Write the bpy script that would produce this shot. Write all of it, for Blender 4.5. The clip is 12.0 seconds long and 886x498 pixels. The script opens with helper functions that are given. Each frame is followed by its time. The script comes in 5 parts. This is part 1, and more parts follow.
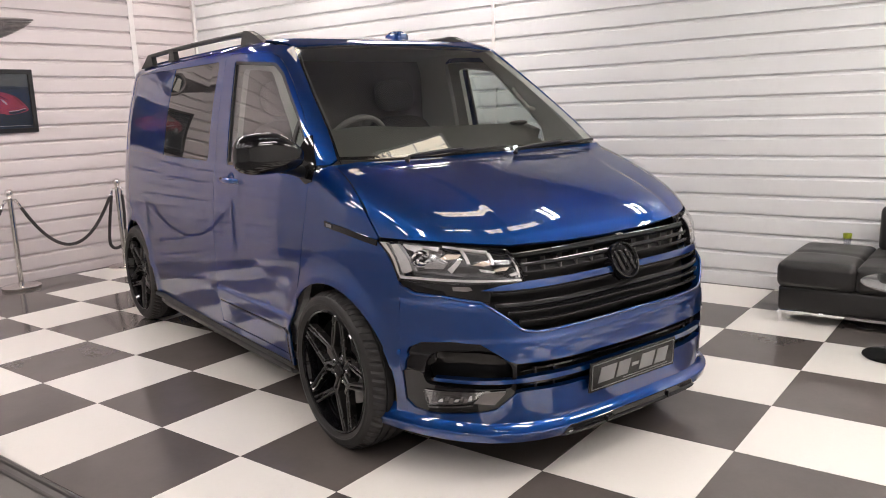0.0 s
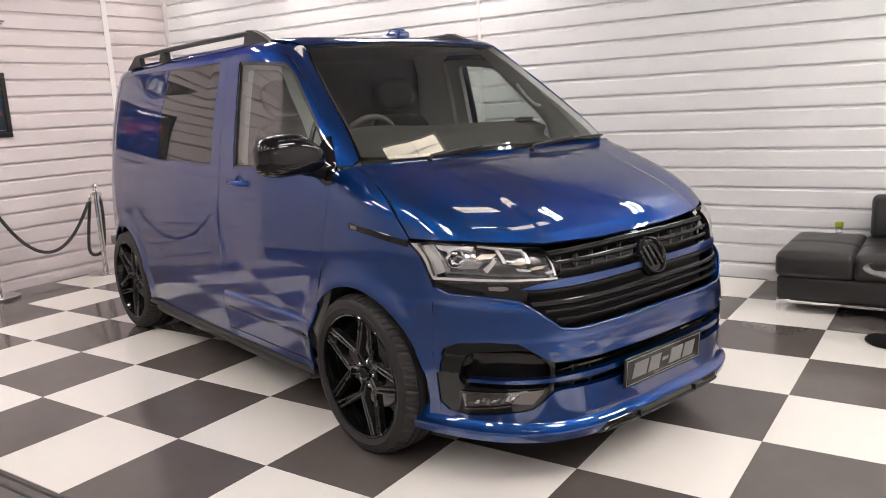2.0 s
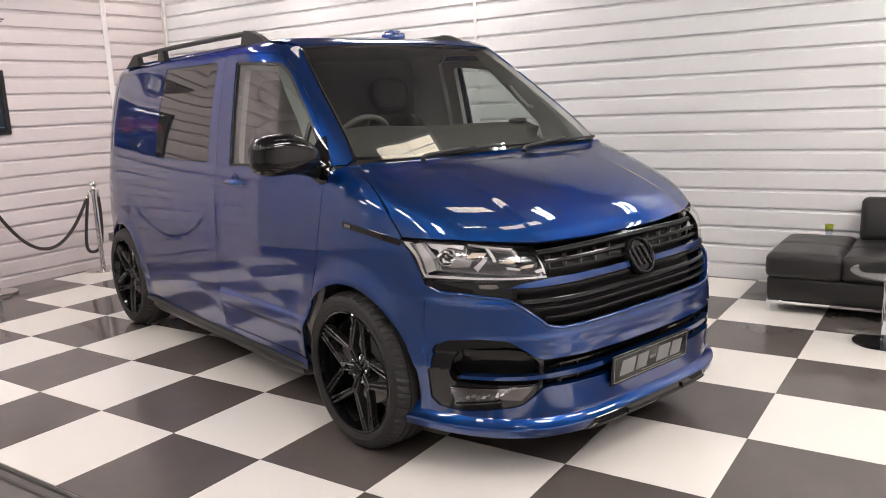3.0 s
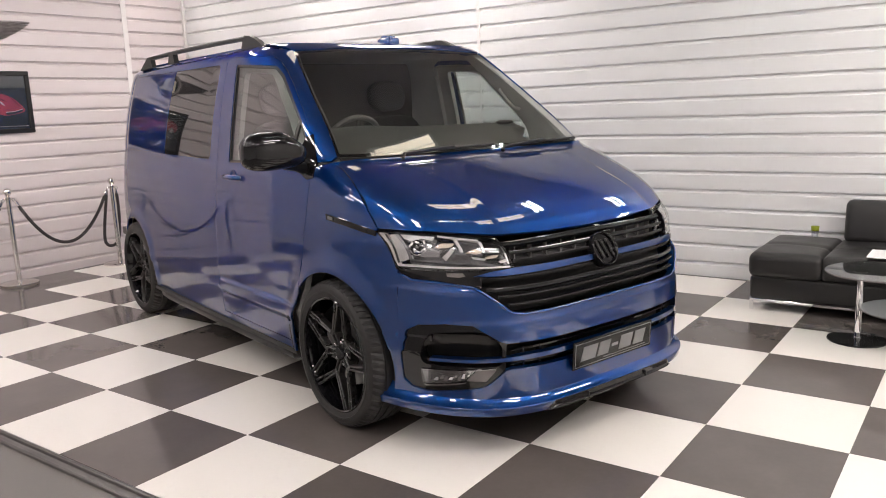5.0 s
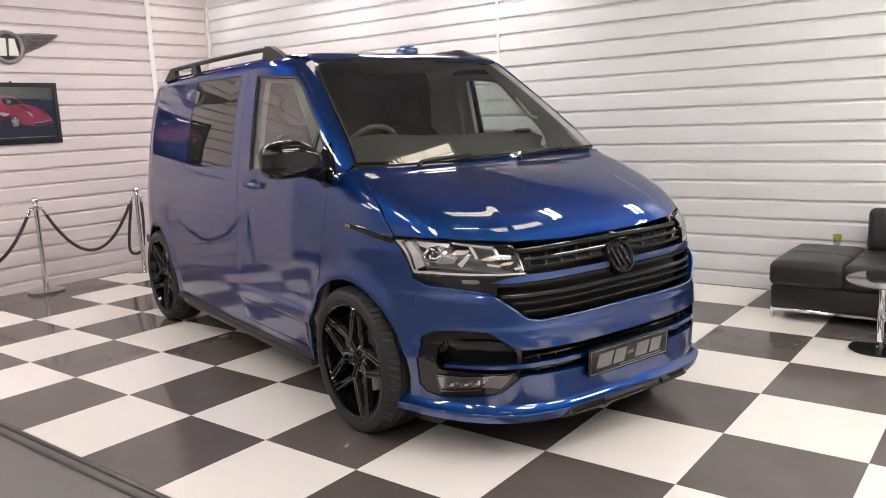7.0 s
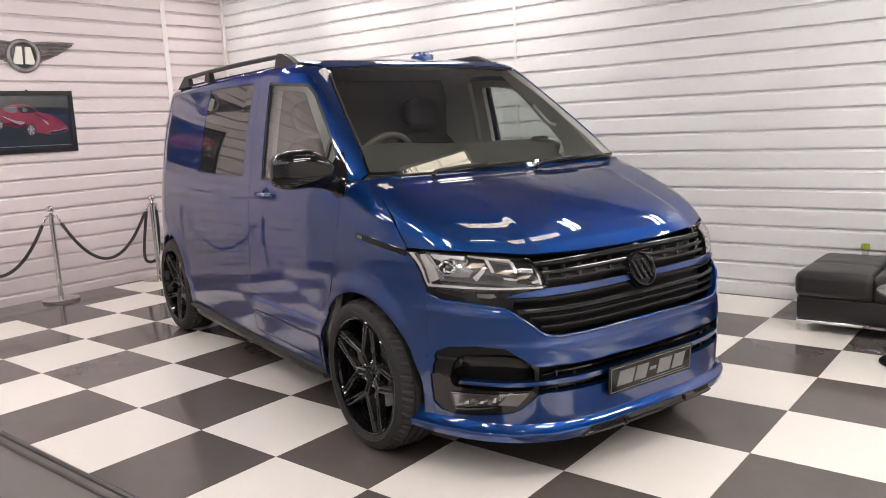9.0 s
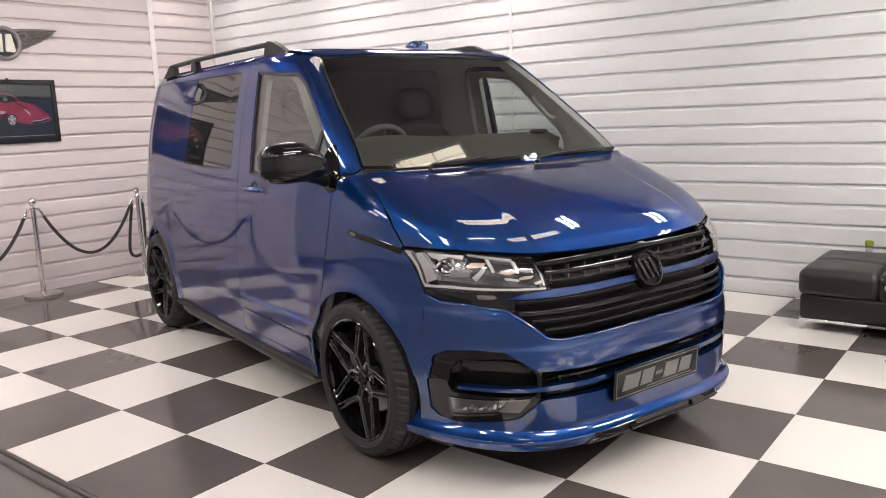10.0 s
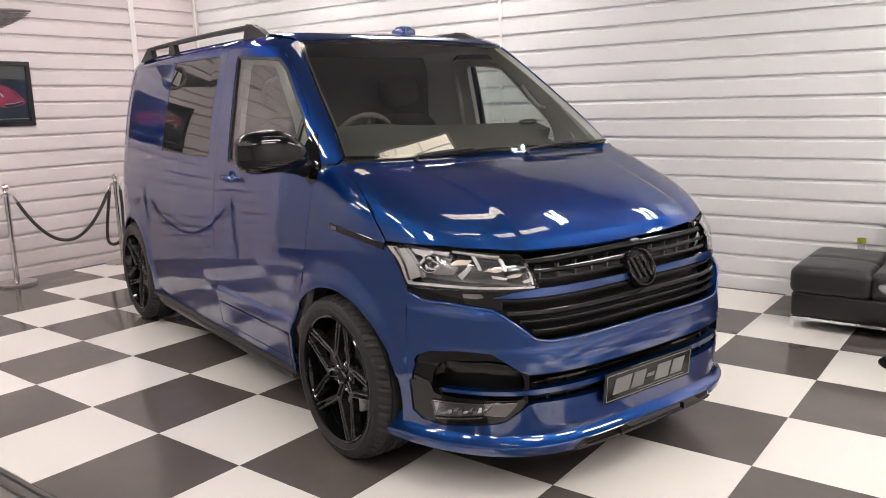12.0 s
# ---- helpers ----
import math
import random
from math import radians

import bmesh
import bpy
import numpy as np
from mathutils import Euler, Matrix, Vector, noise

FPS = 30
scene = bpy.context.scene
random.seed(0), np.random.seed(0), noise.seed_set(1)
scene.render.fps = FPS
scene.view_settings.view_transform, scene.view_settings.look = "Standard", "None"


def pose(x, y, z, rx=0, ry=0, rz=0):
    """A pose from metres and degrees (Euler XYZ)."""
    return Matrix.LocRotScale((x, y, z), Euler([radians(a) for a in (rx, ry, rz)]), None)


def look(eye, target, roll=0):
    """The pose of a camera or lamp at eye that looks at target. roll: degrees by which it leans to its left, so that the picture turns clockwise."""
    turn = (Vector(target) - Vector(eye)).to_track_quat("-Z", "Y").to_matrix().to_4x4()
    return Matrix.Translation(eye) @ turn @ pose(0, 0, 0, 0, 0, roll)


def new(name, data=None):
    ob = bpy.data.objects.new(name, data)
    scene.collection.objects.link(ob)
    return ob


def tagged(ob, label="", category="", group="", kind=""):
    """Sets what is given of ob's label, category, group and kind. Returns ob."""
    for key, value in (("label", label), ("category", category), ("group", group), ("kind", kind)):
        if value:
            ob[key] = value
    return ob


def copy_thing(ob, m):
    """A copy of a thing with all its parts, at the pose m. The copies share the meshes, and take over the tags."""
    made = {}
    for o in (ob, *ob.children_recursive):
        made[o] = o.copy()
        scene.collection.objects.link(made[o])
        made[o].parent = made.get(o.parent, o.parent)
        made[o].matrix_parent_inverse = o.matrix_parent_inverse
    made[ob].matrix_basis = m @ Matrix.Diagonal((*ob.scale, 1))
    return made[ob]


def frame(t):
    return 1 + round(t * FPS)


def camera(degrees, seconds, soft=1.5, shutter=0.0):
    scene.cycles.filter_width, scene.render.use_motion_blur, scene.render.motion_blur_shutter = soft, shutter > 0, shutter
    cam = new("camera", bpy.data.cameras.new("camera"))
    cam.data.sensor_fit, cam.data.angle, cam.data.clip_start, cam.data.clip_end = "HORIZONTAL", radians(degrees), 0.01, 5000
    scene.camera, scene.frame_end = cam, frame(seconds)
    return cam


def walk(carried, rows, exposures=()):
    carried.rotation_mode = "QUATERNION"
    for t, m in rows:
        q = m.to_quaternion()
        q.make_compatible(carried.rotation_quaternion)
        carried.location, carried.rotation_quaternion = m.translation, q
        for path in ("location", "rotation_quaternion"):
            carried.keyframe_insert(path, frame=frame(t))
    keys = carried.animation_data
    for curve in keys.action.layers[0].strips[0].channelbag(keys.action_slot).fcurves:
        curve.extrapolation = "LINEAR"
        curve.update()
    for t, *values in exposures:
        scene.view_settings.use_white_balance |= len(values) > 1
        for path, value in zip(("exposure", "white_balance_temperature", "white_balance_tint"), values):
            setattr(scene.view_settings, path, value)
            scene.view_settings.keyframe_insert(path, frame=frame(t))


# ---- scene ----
cam = camera(59.5, 12.0, soft=1.0)
PATH = [
    (0, (4.521, -2.014, 1.503), (3.328, -0.45, 1.142), -2.2),
    (0.5, (4.448, -2.049, 1.515), (3.276, -0.47, 1.151), -2.5),
    (1, (4.351, -2.087, 1.518), (3.204, -0.491, 1.151), -2.9),
    (1.5, (4.295, -2.12, 1.512), (3.168, -0.509, 1.144), -3.1),
    (2, (4.268, -2.147, 1.521), (3.158, -0.525, 1.148), -3.1),
    (2.5, (4.272, -2.167, 1.515), (3.171, -0.539, 1.144), -2.9),
    (3, (4.32, -2.181, 1.526), (3.215, -0.556, 1.152), -2.7),
    (5, (4.637, -2.25, 1.508), (3.479, -0.66, 1.145), -2.3),
    (5.5, (4.66, -2.253, 1.5), (3.497, -0.667, 1.137), -2.3),
    (6, (4.679, -2.248, 1.491), (3.507, -0.668, 1.132), -2.3),
    (6.5, (4.677, -2.25, 1.489), (3.493, -0.676, 1.14), -2.4),
    (7, (4.676, -2.255, 1.5), (3.47, -0.695, 1.164), -2.5),
    (7.5, (4.678, -2.246, 1.506), (3.446, -0.704, 1.185), -2.8),
    (9.5, (4.566, -2.111, 1.512), (3.323, -0.577, 1.191), -2.7),
    (10, (4.494, -2.053, 1.512), (3.273, -0.506, 1.171), -2.4),
    (10.5, (4.426, -2.003, 1.509), (3.225, -0.445, 1.148), -2.0),
    (11, (4.404, -1.961, 1.501), (3.214, -0.398, 1.128), -1.7),
    (11.5, (4.406, -1.938, 1.507), (3.22, -0.372, 1.131), -1.5),
    (12, (4.41, -1.936, 1.513), (3.22, -0.372, 1.143), -1.6),
]
walk(cam, [(t, look(eye, target, roll)) for t, eye, target, roll in PATH])

# ---- world and lights ----
world = bpy.data.worlds.new("world")
scene.world = world
world.use_nodes = True
world.node_tree.nodes["Background"].inputs[0].default_value = (0.9, 0.92, 1.0, 1)
world.node_tree.nodes["Background"].inputs[1].default_value = 0.05


# ceiling lights: where they hang, and how strongly they glow
PANEL_GLOW, TUBE_POWER = 26.4, 24.5
# next three lists: unseen panels added to brighten walls, recess and van
FILL_LAMPS = [(-1.2, 0.9), (-0.35, 1.9), (0.5, 3.3), (-1.5, 3.2)] + [(-1.6, -0.9), (-0.7, -0.9), (4.0, -3.2), (2.2, -2.4), (0.6, -2.4), (-1.8, -2.8), (6.0, -3.0), (3.0, -4.4), (0.4, -4.4), (-3.6, -3.2)]
SMALL_FILL_LAMPS = [(-3.35, 3.5)]
WIDE_FILL_LAMPS = [(5.2, 2.9), (6.4, 1.3), (5.0, -0.3), (6.6, -0.9)]
OLD_LAMPS = [(1.03, 1.16), (2.345, 1.88), (3.42, 2.02)]
TUBES = [((2.68, 3.02, 3.22), (3.45, 2.83, 3.22)), ((2.65, 3.13, 3.22), (3.42, 2.91, 3.22)), ((3.02, -0.12, 3.22), (3.22, 1.05, 3.22)), ((3.45, 4.02, 3.2), (4.35, 3.98, 3.2)), ((3.45, 3.90, 3.2), (4.35, 3.86, 3.2))]


# ---- materials ----
def make_mat(name, colour, rough=0.5, metal=0.0, vary=0.06, scale=6.0, bump=0.0, bump_scale=120.0, coat=0.0, spec=0.5, random_per=0.0, fine=0.03):
    """A surface with colour drift at two scales, uneven gloss and fine relief."""
    m = bpy.data.materials.new(name)
    m.use_nodes = True
    nt = m.node_tree
    b = nt.nodes["Principled BSDF"]
    b.inputs["Metallic"].default_value = metal
    b.inputs["Specular IOR Level"].default_value = spec
    b.inputs["Coat Weight"].default_value = coat
    b.inputs["Coat Roughness"].default_value = 0.01
    tc = nt.nodes.new("ShaderNodeTexCoord")
    n1 = nt.nodes.new("ShaderNodeTexNoise")
    n1.inputs["Scale"].default_value = scale
    n1.inputs["Detail"].default_value = 4
    n2 = nt.nodes.new("ShaderNodeTexNoise")
    n2.inputs["Scale"].default_value = scale * 14
    nt.links.new(tc.outputs["Object"], n1.inputs["Vector"])
    nt.links.new(tc.outputs["Object"], n2.inputs["Vector"])
    add = nt.nodes.new("ShaderNodeMath")
    add.operation = "MULTIPLY_ADD"
    add.inputs[1].default_value = fine / max(vary, 1e-4)
    nt.links.new(n2.outputs["Fac"], add.inputs[0])
    nt.links.new(n1.outputs["Fac"], add.inputs[2])
    ramp = nt.nodes.new("ShaderNodeMapRange")
    ramp.inputs["From Min"].default_value = 0.3
    ramp.inputs["From Max"].default_value = 0.9
    ramp.inputs["To Min"].default_value = 1 - vary
    ramp.inputs["To Max"].default_value = 1 + vary
    nt.links.new(add.outputs[0], ramp.inputs["Value"])
    tint = nt.nodes.new("ShaderNodeVectorMath")
    tint.operation = "SCALE"
    tint.inputs[0].default_value = colour
    last = ramp.outputs[0]
    if random_per:
        info = nt.nodes.new("ShaderNodeObjectInfo")
        mr = nt.nodes.new("ShaderNodeMapRange")
        mr.inputs["To Min"].default_value = 1 - random_per
        mr.inputs["To Max"].default_value = 1 + random_per
        nt.links.new(info.outputs["Random"], mr.inputs["Value"])
        mul = nt.nodes.new("ShaderNodeMath")
        mul.operation = "MULTIPLY"
        nt.links.new(last, mul.inputs[0])
        nt.links.new(mr.outputs[0], mul.inputs[1])
        last = mul.outputs[0]
    nt.links.new(last, tint.inputs["Scale"])
    nt.links.new(tint.outputs[0], b.inputs["Base Color"])
    rr = nt.nodes.new("ShaderNodeMapRange")
    rr.inputs["To Min"].default_value = max(rough * 0.8, 0.0)
    rr.inputs["To Max"].default_value = min(rough * 1.2, 1.0)
    nt.links.new(n1.outputs["Fac"], rr.inputs["Value"])
    nt.links.new(rr.outputs[0], b.inputs["Roughness"])
    if bump:
        n3 = nt.nodes.new("ShaderNodeTexNoise")
        n3.inputs["Scale"].default_value = bump_scale
        n3.inputs["Detail"].default_value = 3
        nt.links.new(tc.outputs["Object"], n3.inputs["Vector"])
        bp = nt.nodes.new("ShaderNodeBump")
        bp.inputs["Strength"].default_value = bump
        bp.inputs["Distance"].default_value = 0.002
        nt.links.new(n3.outputs["Fac"], bp.inputs["Height"])
        nt.links.new(bp.outputs[0], b.inputs["Normal"])
    return m


def make_lamp(name, colour, strength):
    m = bpy.data.materials.new(name)
    m.use_nodes = True
    b = m.node_tree.nodes["Principled BSDF"]
    b.inputs["Base Color"].default_value = (0.8, 0.8, 0.8, 1)
    b.inputs["Emission Color"].default_value = (*colour, 1)
    b.inputs["Emission Strength"].default_value = strength
    return m


# west and recess boards: pinker, dimmer light tinted into their white
CLADDING_PINK_CAST = make_mat("white_upvc_cladding_pink_cast", (0.64, 0.58, 0.58), 0.33, vary=0.03, scale=1.5, bump=0.06, bump_scale=60, random_per=0.015)
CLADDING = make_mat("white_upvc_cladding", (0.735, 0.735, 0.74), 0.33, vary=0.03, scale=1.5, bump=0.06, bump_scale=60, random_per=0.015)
CLADDING_TRIM = make_mat("white_upvc_trim", (0.74, 0.71, 0.70), 0.35, vary=0.03, scale=2)
TILE_WHITE = make_mat("white_floor_tile", (0.79, 0.76, 0.715), 0.13, vary=0.03, scale=3, random_per=0.02, bump=0.02, bump_scale=8)
TILE_BLACK = make_mat("black_floor_tile", (0.112, 0.098, 0.091), 0.12, vary=0.15, scale=3, random_per=0.12, bump=0.02, bump_scale=8)
GROUT = make_mat("tile_joint", (0.10, 0.09, 0.085), 0.8)
EDGE_TRIM = make_mat("dark_grey_edge_strip", (0.085, 0.078, 0.075), 0.3, vary=0.2)
CARPET = make_mat("dark_grey_floor", (0.135, 0.125, 0.119), 0.45, vary=0.08, scale=8, bump=0.3, bump_scale=300)
GREY_WALL = make_mat("dull_grey_wall", (0.62, 0.61, 0.605), 0.7, vary=0.05, scale=1)
DARK_CEILING = make_mat("dark_ceiling", (0.27, 0.255, 0.248), 0.8, vary=0.08, scale=1)
FILL_GLOW = make_lamp("warm_fill_diffuser", (1.0, 0.915, 0.88), PANEL_GLOW)
OLD_LAMP_GLOW = make_lamp("yellowed_diffuser", (1.0, 0.87, 0.68), PANEL_GLOW * 0.2)
TUBE_GLOW = make_lamp("white_tube", (0.90, 1.0, 0.98), TUBE_POWER)
PLASTER = make_mat("white_plaster", (0.72, 0.70, 0.69), 0.8, vary=0.03, scale=1)


# ---- helpers for building ----
def link_mesh(name, verts, faces, mat, parent=None, label="", smooth=False):
    me = bpy.data.meshes.new(name)
    me.from_pydata([tuple(v) for v in verts], [], faces)
    me.materials.append(mat)
    if smooth:
        me.polygons.foreach_set("use_smooth", [True] * len(me.polygons))
    ob = new(name, me)
    if parent:
        ob.parent = parent
    if label:
        ob["label"] = label
    return ob


def part(name, bm, material, parent=None, label="", smooth=None):
    """Links a bmesh as one mesh object under a thing or a part. smooth: degrees under which edges are rounded off."""
    me = bpy.data.meshes.new(name)
    bmesh.ops.recalc_face_normals(bm, faces=bm.faces)
    if smooth:
        for fc in bm.faces:
            fc.smooth = True
        for e in bm.edges:
            if len(e.link_faces) != 2 or e.calc_face_angle(0) > radians(smooth):
                e.smooth = False
    bm.to_mesh(me)
    bm.free()
    me.materials.append(material)
    ob = new(name, me)
    if parent:
        ob.parent = parent
    if label:
        ob["label"] = label
    return ob


def thing(name, m, label, category, group="", kind=""):
    ob = new(name)
    ob.matrix_basis = m
    ob.empty_display_size = 0.1
    return tagged(ob, label, category, group, kind)


def add_box(bm, x0, x1, y0, y1, z0, z1, bevel=0.0, seg=2):
    r = bmesh.ops.create_cube(bm, size=1.0)
    vs = r["verts"]
    for v in vs:
        v.co = Vector(((x0 + x1) / 2 + v.co.x * (x1 - x0), (y0 + y1) / 2 + v.co.y * (y1 - y0), (z0 + z1) / 2 + v.co.z * (z1 - z0)))
    if bevel:
        es = list({e for v in vs for e in v.link_edges})
        bmesh.ops.bevel(bm, geom=es, offset=bevel, segments=seg, affect="EDGES", profile=0.5)
    return bm


def box(x0, x1, y0, y1, z0, z1, bevel=0.0, seg=2):
    return add_box(bmesh.new(), x0, x1, y0, y1, z0, z1, bevel, seg)


def add_lathe(bm, profile, n=32, m=None, closed=False):
    """Turns (radius, height) pairs round z, then places them by m."""
    m = m or Matrix.Identity(4)
    rings = []
    for r, h in profile:
        if r < 1e-6:
            rings.append([bm.verts.new(m @ Vector((0, 0, h)))] * n)
        else:
            rings.append([bm.verts.new(m @ Vector((r * math.cos(2 * math.pi * k / n), r * math.sin(2 * math.pi * k / n), h))) for k in range(n)])
    pairs = list(zip(rings, rings[1:])) + ([(rings[-1], rings[0])] if closed else [])
    for a, b in pairs:
        for k in range(n):
            q = [a[k], a[(k + 1) % n], b[(k + 1) % n], b[k]]
            q = [v for i, v in enumerate(q) if v not in q[:i]]
            if len(q) > 2:
                bm.faces.new(q)
    return bm


def add_tube(bm, points, r, n=10, cap=True):
    """A round bar along points; r may be a list of radii."""
    pts = [Vector(p) for p in points]
    rr = r if isinstance(r, (list, tuple)) else [r] * len(pts)
    d0 = (pts[1] - pts[0]).normalized()
    side = d0.cross(Vector((0, 0, 1)))
    if side.length < 1e-3:
        side = d0.cross(Vector((1, 0, 0)))
    side.normalize()
    rings = []
    for i, p in enumerate(pts):
        d = (pts[min(i + 1, len(pts) - 1)] - pts[max(i - 1, 0)]).normalized()
        side = (side - d * side.dot(d)).normalized()
        up = d.cross(side)
        rings.append([bm.verts.new(p + (side * math.cos(2 * math.pi * k / n) + up * math.sin(2 * math.pi * k / n)) * rr[i]) for k in range(n)])
    for a, b in zip(rings, rings[1:]):
        for k in range(n):
            bm.faces.new((a[k], a[(k + 1) % n], b[(k + 1) % n], b[k]))
    if cap:
        bm.faces.new(rings[0][::-1])
        bm.faces.new(rings[-1])
    return bm


# ---- the room ----
WALL_R, WALL_L, WALL_REC, REC_Y = 4.27, -3.10, -4.10, 2.77
EAST, SOUTH, CEIL = 8.2, -6.0, 3.28
TILE = 0.6


def cladding(name, a, b, z0, pitch, first, top, out, label, boards):
    """A wall of shiplap boards from a to b (plan points), boards lying on the side that out points to."""
    a, b, out = Vector((*a, 0)), Vector((*b, 0)), Vector((*out, 0))
    d = (b - a).normalized()
    ln = (b - a).length
    bm = bmesh.new()
    back = -0.12
    vs = [a - out * 0.007, b - out * 0.007, b + out * back, a + out * back]
    lo = [bm.verts.new(v + Vector((0, 0, z0))) for v in vs]
    hi = [bm.verts.new(v + Vector((0, 0, top))) for v in vs]
    bm.faces.new(lo), bm.faces.new(hi)
    for k in range(4):
        bm.faces.new((lo[k], lo[(k + 1) % 4], hi[(k + 1) % 4], hi[k]))
    wall = tagged(part(name, bm, PLASTER), label, "wall", kind="structure")
    # profile of one board: distance off the wall, height
    prof = [(-0.006, 0.0), (0.0265, 0.0), (0.028, 0.002), (0.028, pitch - 0.0340), (0.0268, pitch - 0.0325), (0.0050, pitch - 0.0145), (0.0035, pitch - 0.0125), (0.0035, pitch - 0.0015), (-0.006, pitch - 0.0015)]
    shared = {}
    z = first
    while z > z0:
        z -= pitch
    while z < top - 0.01:
        lo_z, hi_z = max(z, z0), min(z + pitch, top)
        key = (round(lo_z - z, 4), round(hi_z - z, 4))
        if key not in shared:
            verts, faces = [], []
            pr = [(o, min(max(h, key[0]), key[1])) for o, h in prof]
            for s in (0.002, ln - 0.002):
                verts += [a + d * s + out * o + Vector((0, 0, h)) for o, h in pr]
            n = len(pr)
            for k in range(n):
                faces.append((k, (k + 1) % n, n + (k + 1) % n, n + k))
            faces += [tuple(range(n))[::-1], tuple(range(n, 2 * n))]
            me = bpy.data.meshes.new("board")
            me.from_pydata([tuple(v) for v in verts], [], faces)
            bm2 = bmesh.new()
            bm2.from_mesh(me)
            bmesh.ops.recalc_face_normals(bm2, faces=bm2.faces)
            bm2.to_mesh(me)
            bm2.free()
            me.materials.append(boards)
            shared[key] = me
        ob = new("board", shared[key])
        ob.location.z = z
        ob.parent = wall
        z += pitch
    return wall

wall_north = cladding("wall_north", (WALL_REC, WALL_R), (EAST, WALL_R), 0.0, 0.152, 0.132, CEIL, (0, -1), "white horizontal plastic shiplap boards on the back wall", CLADDING)
wall_west = cladding("wall_west", (WALL_L, -0.35), (WALL_L, REC_Y), 0.0, 0.152, 0.112, CEIL, (1, 0), "white plastic shiplap boards with a pink light cast tinted in, behind a sign and a picture", CLADDING_PINK_CAST)
wall_recess = cladding("wall_recess", (WALL_REC, REC_Y - 0.3), (WALL_REC, WALL_R), 0.0, 0.157, 0.035, CEIL, (1, 0), "white plastic shiplap boards in the recessed corner, pink light cast tinted in", CLADDING_PINK_CAST)


def slab(name, x0, x1, y0, y1, z0, z1, mat, label, category):
    return tagged(part(name, box(x0, x1, y0, y1, z0, z1), mat), label, category, kind="structure")


slab("wall_return", WALL_REC - 0.12, WALL_L - 0.125, REC_Y - 0.15, REC_Y, 0, CEIL, PLASTER, "plain white return wall beside the recess", "wall")
slab("wall_far_west", -5.12, -5.0, SOUTH, -0.35, -0.03, CEIL, GREY_WALL, "dull grey wall of the unlit side area", "wall")
slab("wall_inner", -5.0, WALL_L - 0.125, -0.35, -0.23, -0.03, CEIL, GREY_WALL, "dull grey end of the clad wall", "wall")
slab("wall_south", -5.12, EAST + 0.12, SOUTH - 0.12, SOUTH, -0.03, CEIL, GREY_WALL, "dull grey wall behind the viewer", "wall")
slab("wall_east", EAST, EAST + 0.12, SOUTH, WALL_R + 0.12, -0.03, CEIL, PLASTER, "plain white end wall", "wall")
slab("ceiling", -5.12, EAST + 0.12, SOUTH - 0.12, WALL_R + 0.12, CEIL, CEIL + 0.1, DARK_CEILING, "dark grey painted ceiling", "ceiling")
slab("ground", -5.12, EAST + 0.12, SOUTH - 0.12, WALL_R + 0.12, -0.2, -0.03, CARPET, "dark grey smooth floor around the tiled platform", "floor")

# vertical trims in the corner, at the joint of the boards and at the end of the projecting wall
for nm, x, y, sx, sy in (("corner_trim", WALL_REC + 0.03, WALL_R - 0.03, 0.03, 0.03), ("joint_trim", 0.435, WALL_R - 0.017, 0.018, 0.014), ("edge_trim", WALL_L + 0.010, REC_Y - 0.027, 0.022, 0.03)):
    tagged(part(nm, box(x - sx, x + sx, y - sy, y + sy, 0, CEIL, 0.004), CLADDING_TRIM), "white plastic vertical trim strip on the boards", "trim", kind="structure")

# platform of tiles, with its edge strip
floor = tagged(part("floor", box(-4.2, EAST, -0.62, WALL_R, -0.03, -0.004), GROUT), "glossy black and white chequered tile floor", "floor", kind="structure")
EDGE = -0.62
bm = bmesh.new()
pr = [(-0.062, -0.03), (-0.062, -0.016), (-0.056, -0.010), (-0.044, -0.006), (-0.034, -0.004), (-0.030, -0.012), (-0.026, -0.012), (-0.023, 0.000), (-0.014, 0.005), (-0.006, 0.003), (-0.003, -0.006), (0.0, -0.006), (0.0, -0.03)]
ends = [[bm.verts.new((x, EDGE + 0.021 + a, b)) for a, b in pr] for x in (-3.05, EAST)]
for k in range(len(pr)):
    bm.faces.new((ends[0][k], ends[0][(k + 1) % len(pr)], ends[1][(k + 1) % len(pr)], ends[1][k]))
bm.faces.new(ends[0]), bm.faces.new(ends[1][::-1])
tagged(part("edge_strip", bm, EDGE_TRIM), "dark grey grooved plastic edge strip of the tiled platform", "trim", kind="structure")


def tile_mesh(w, d, mat):
    bm = bmesh.new()
    g = 0.0006
    add_box(bm, g, w - g, g, d - g, -0.006, 0.0)
    es = [e for e in bm.edges if all(v.co.z > -0.001 for v in e.verts)]
    bmesh.ops.bevel(bm, geom=es, offset=0.0008, segments=1, affect="EDGES")
    me = bpy.data.meshes.new("tile")
    bmesh.ops.recalc_face_normals(bm, faces=bm.faces)
    bm.to_mesh(me)
    bm.free()
    me.materials.append(mat)
    return me


def lay_tiles():
    meshes = {}
    for i in range(-7, 14):
        for j in range(-2, 8):
            x0, x1, y0, y1 = max(i * TILE, -4.1), min((i + 1) * TILE, EAST), max(j * TILE, EDGE + 0.001), min((j + 1) * TILE, WALL_R)
            if x1 - x0 < 0.02 or y1 - y0 < 0.03 or (x1 < WALL_L + 0.01 and y1 < REC_Y):
                continue
            # a dark offcut lies beside the barrier
            key = (round(x1 - x0, 4), round(y1 - y0, 4), 1 if i <= -5 and j in (1, 2) else (i + j) % 2)
            if key not in meshes:
                meshes[key] = tile_mesh(key[0], key[1], TILE_BLACK if key[2] else TILE_WHITE)
            ob = new("tile", meshes[key])
            ob.location = (x0, y0, 0)
            ob.parent = floor


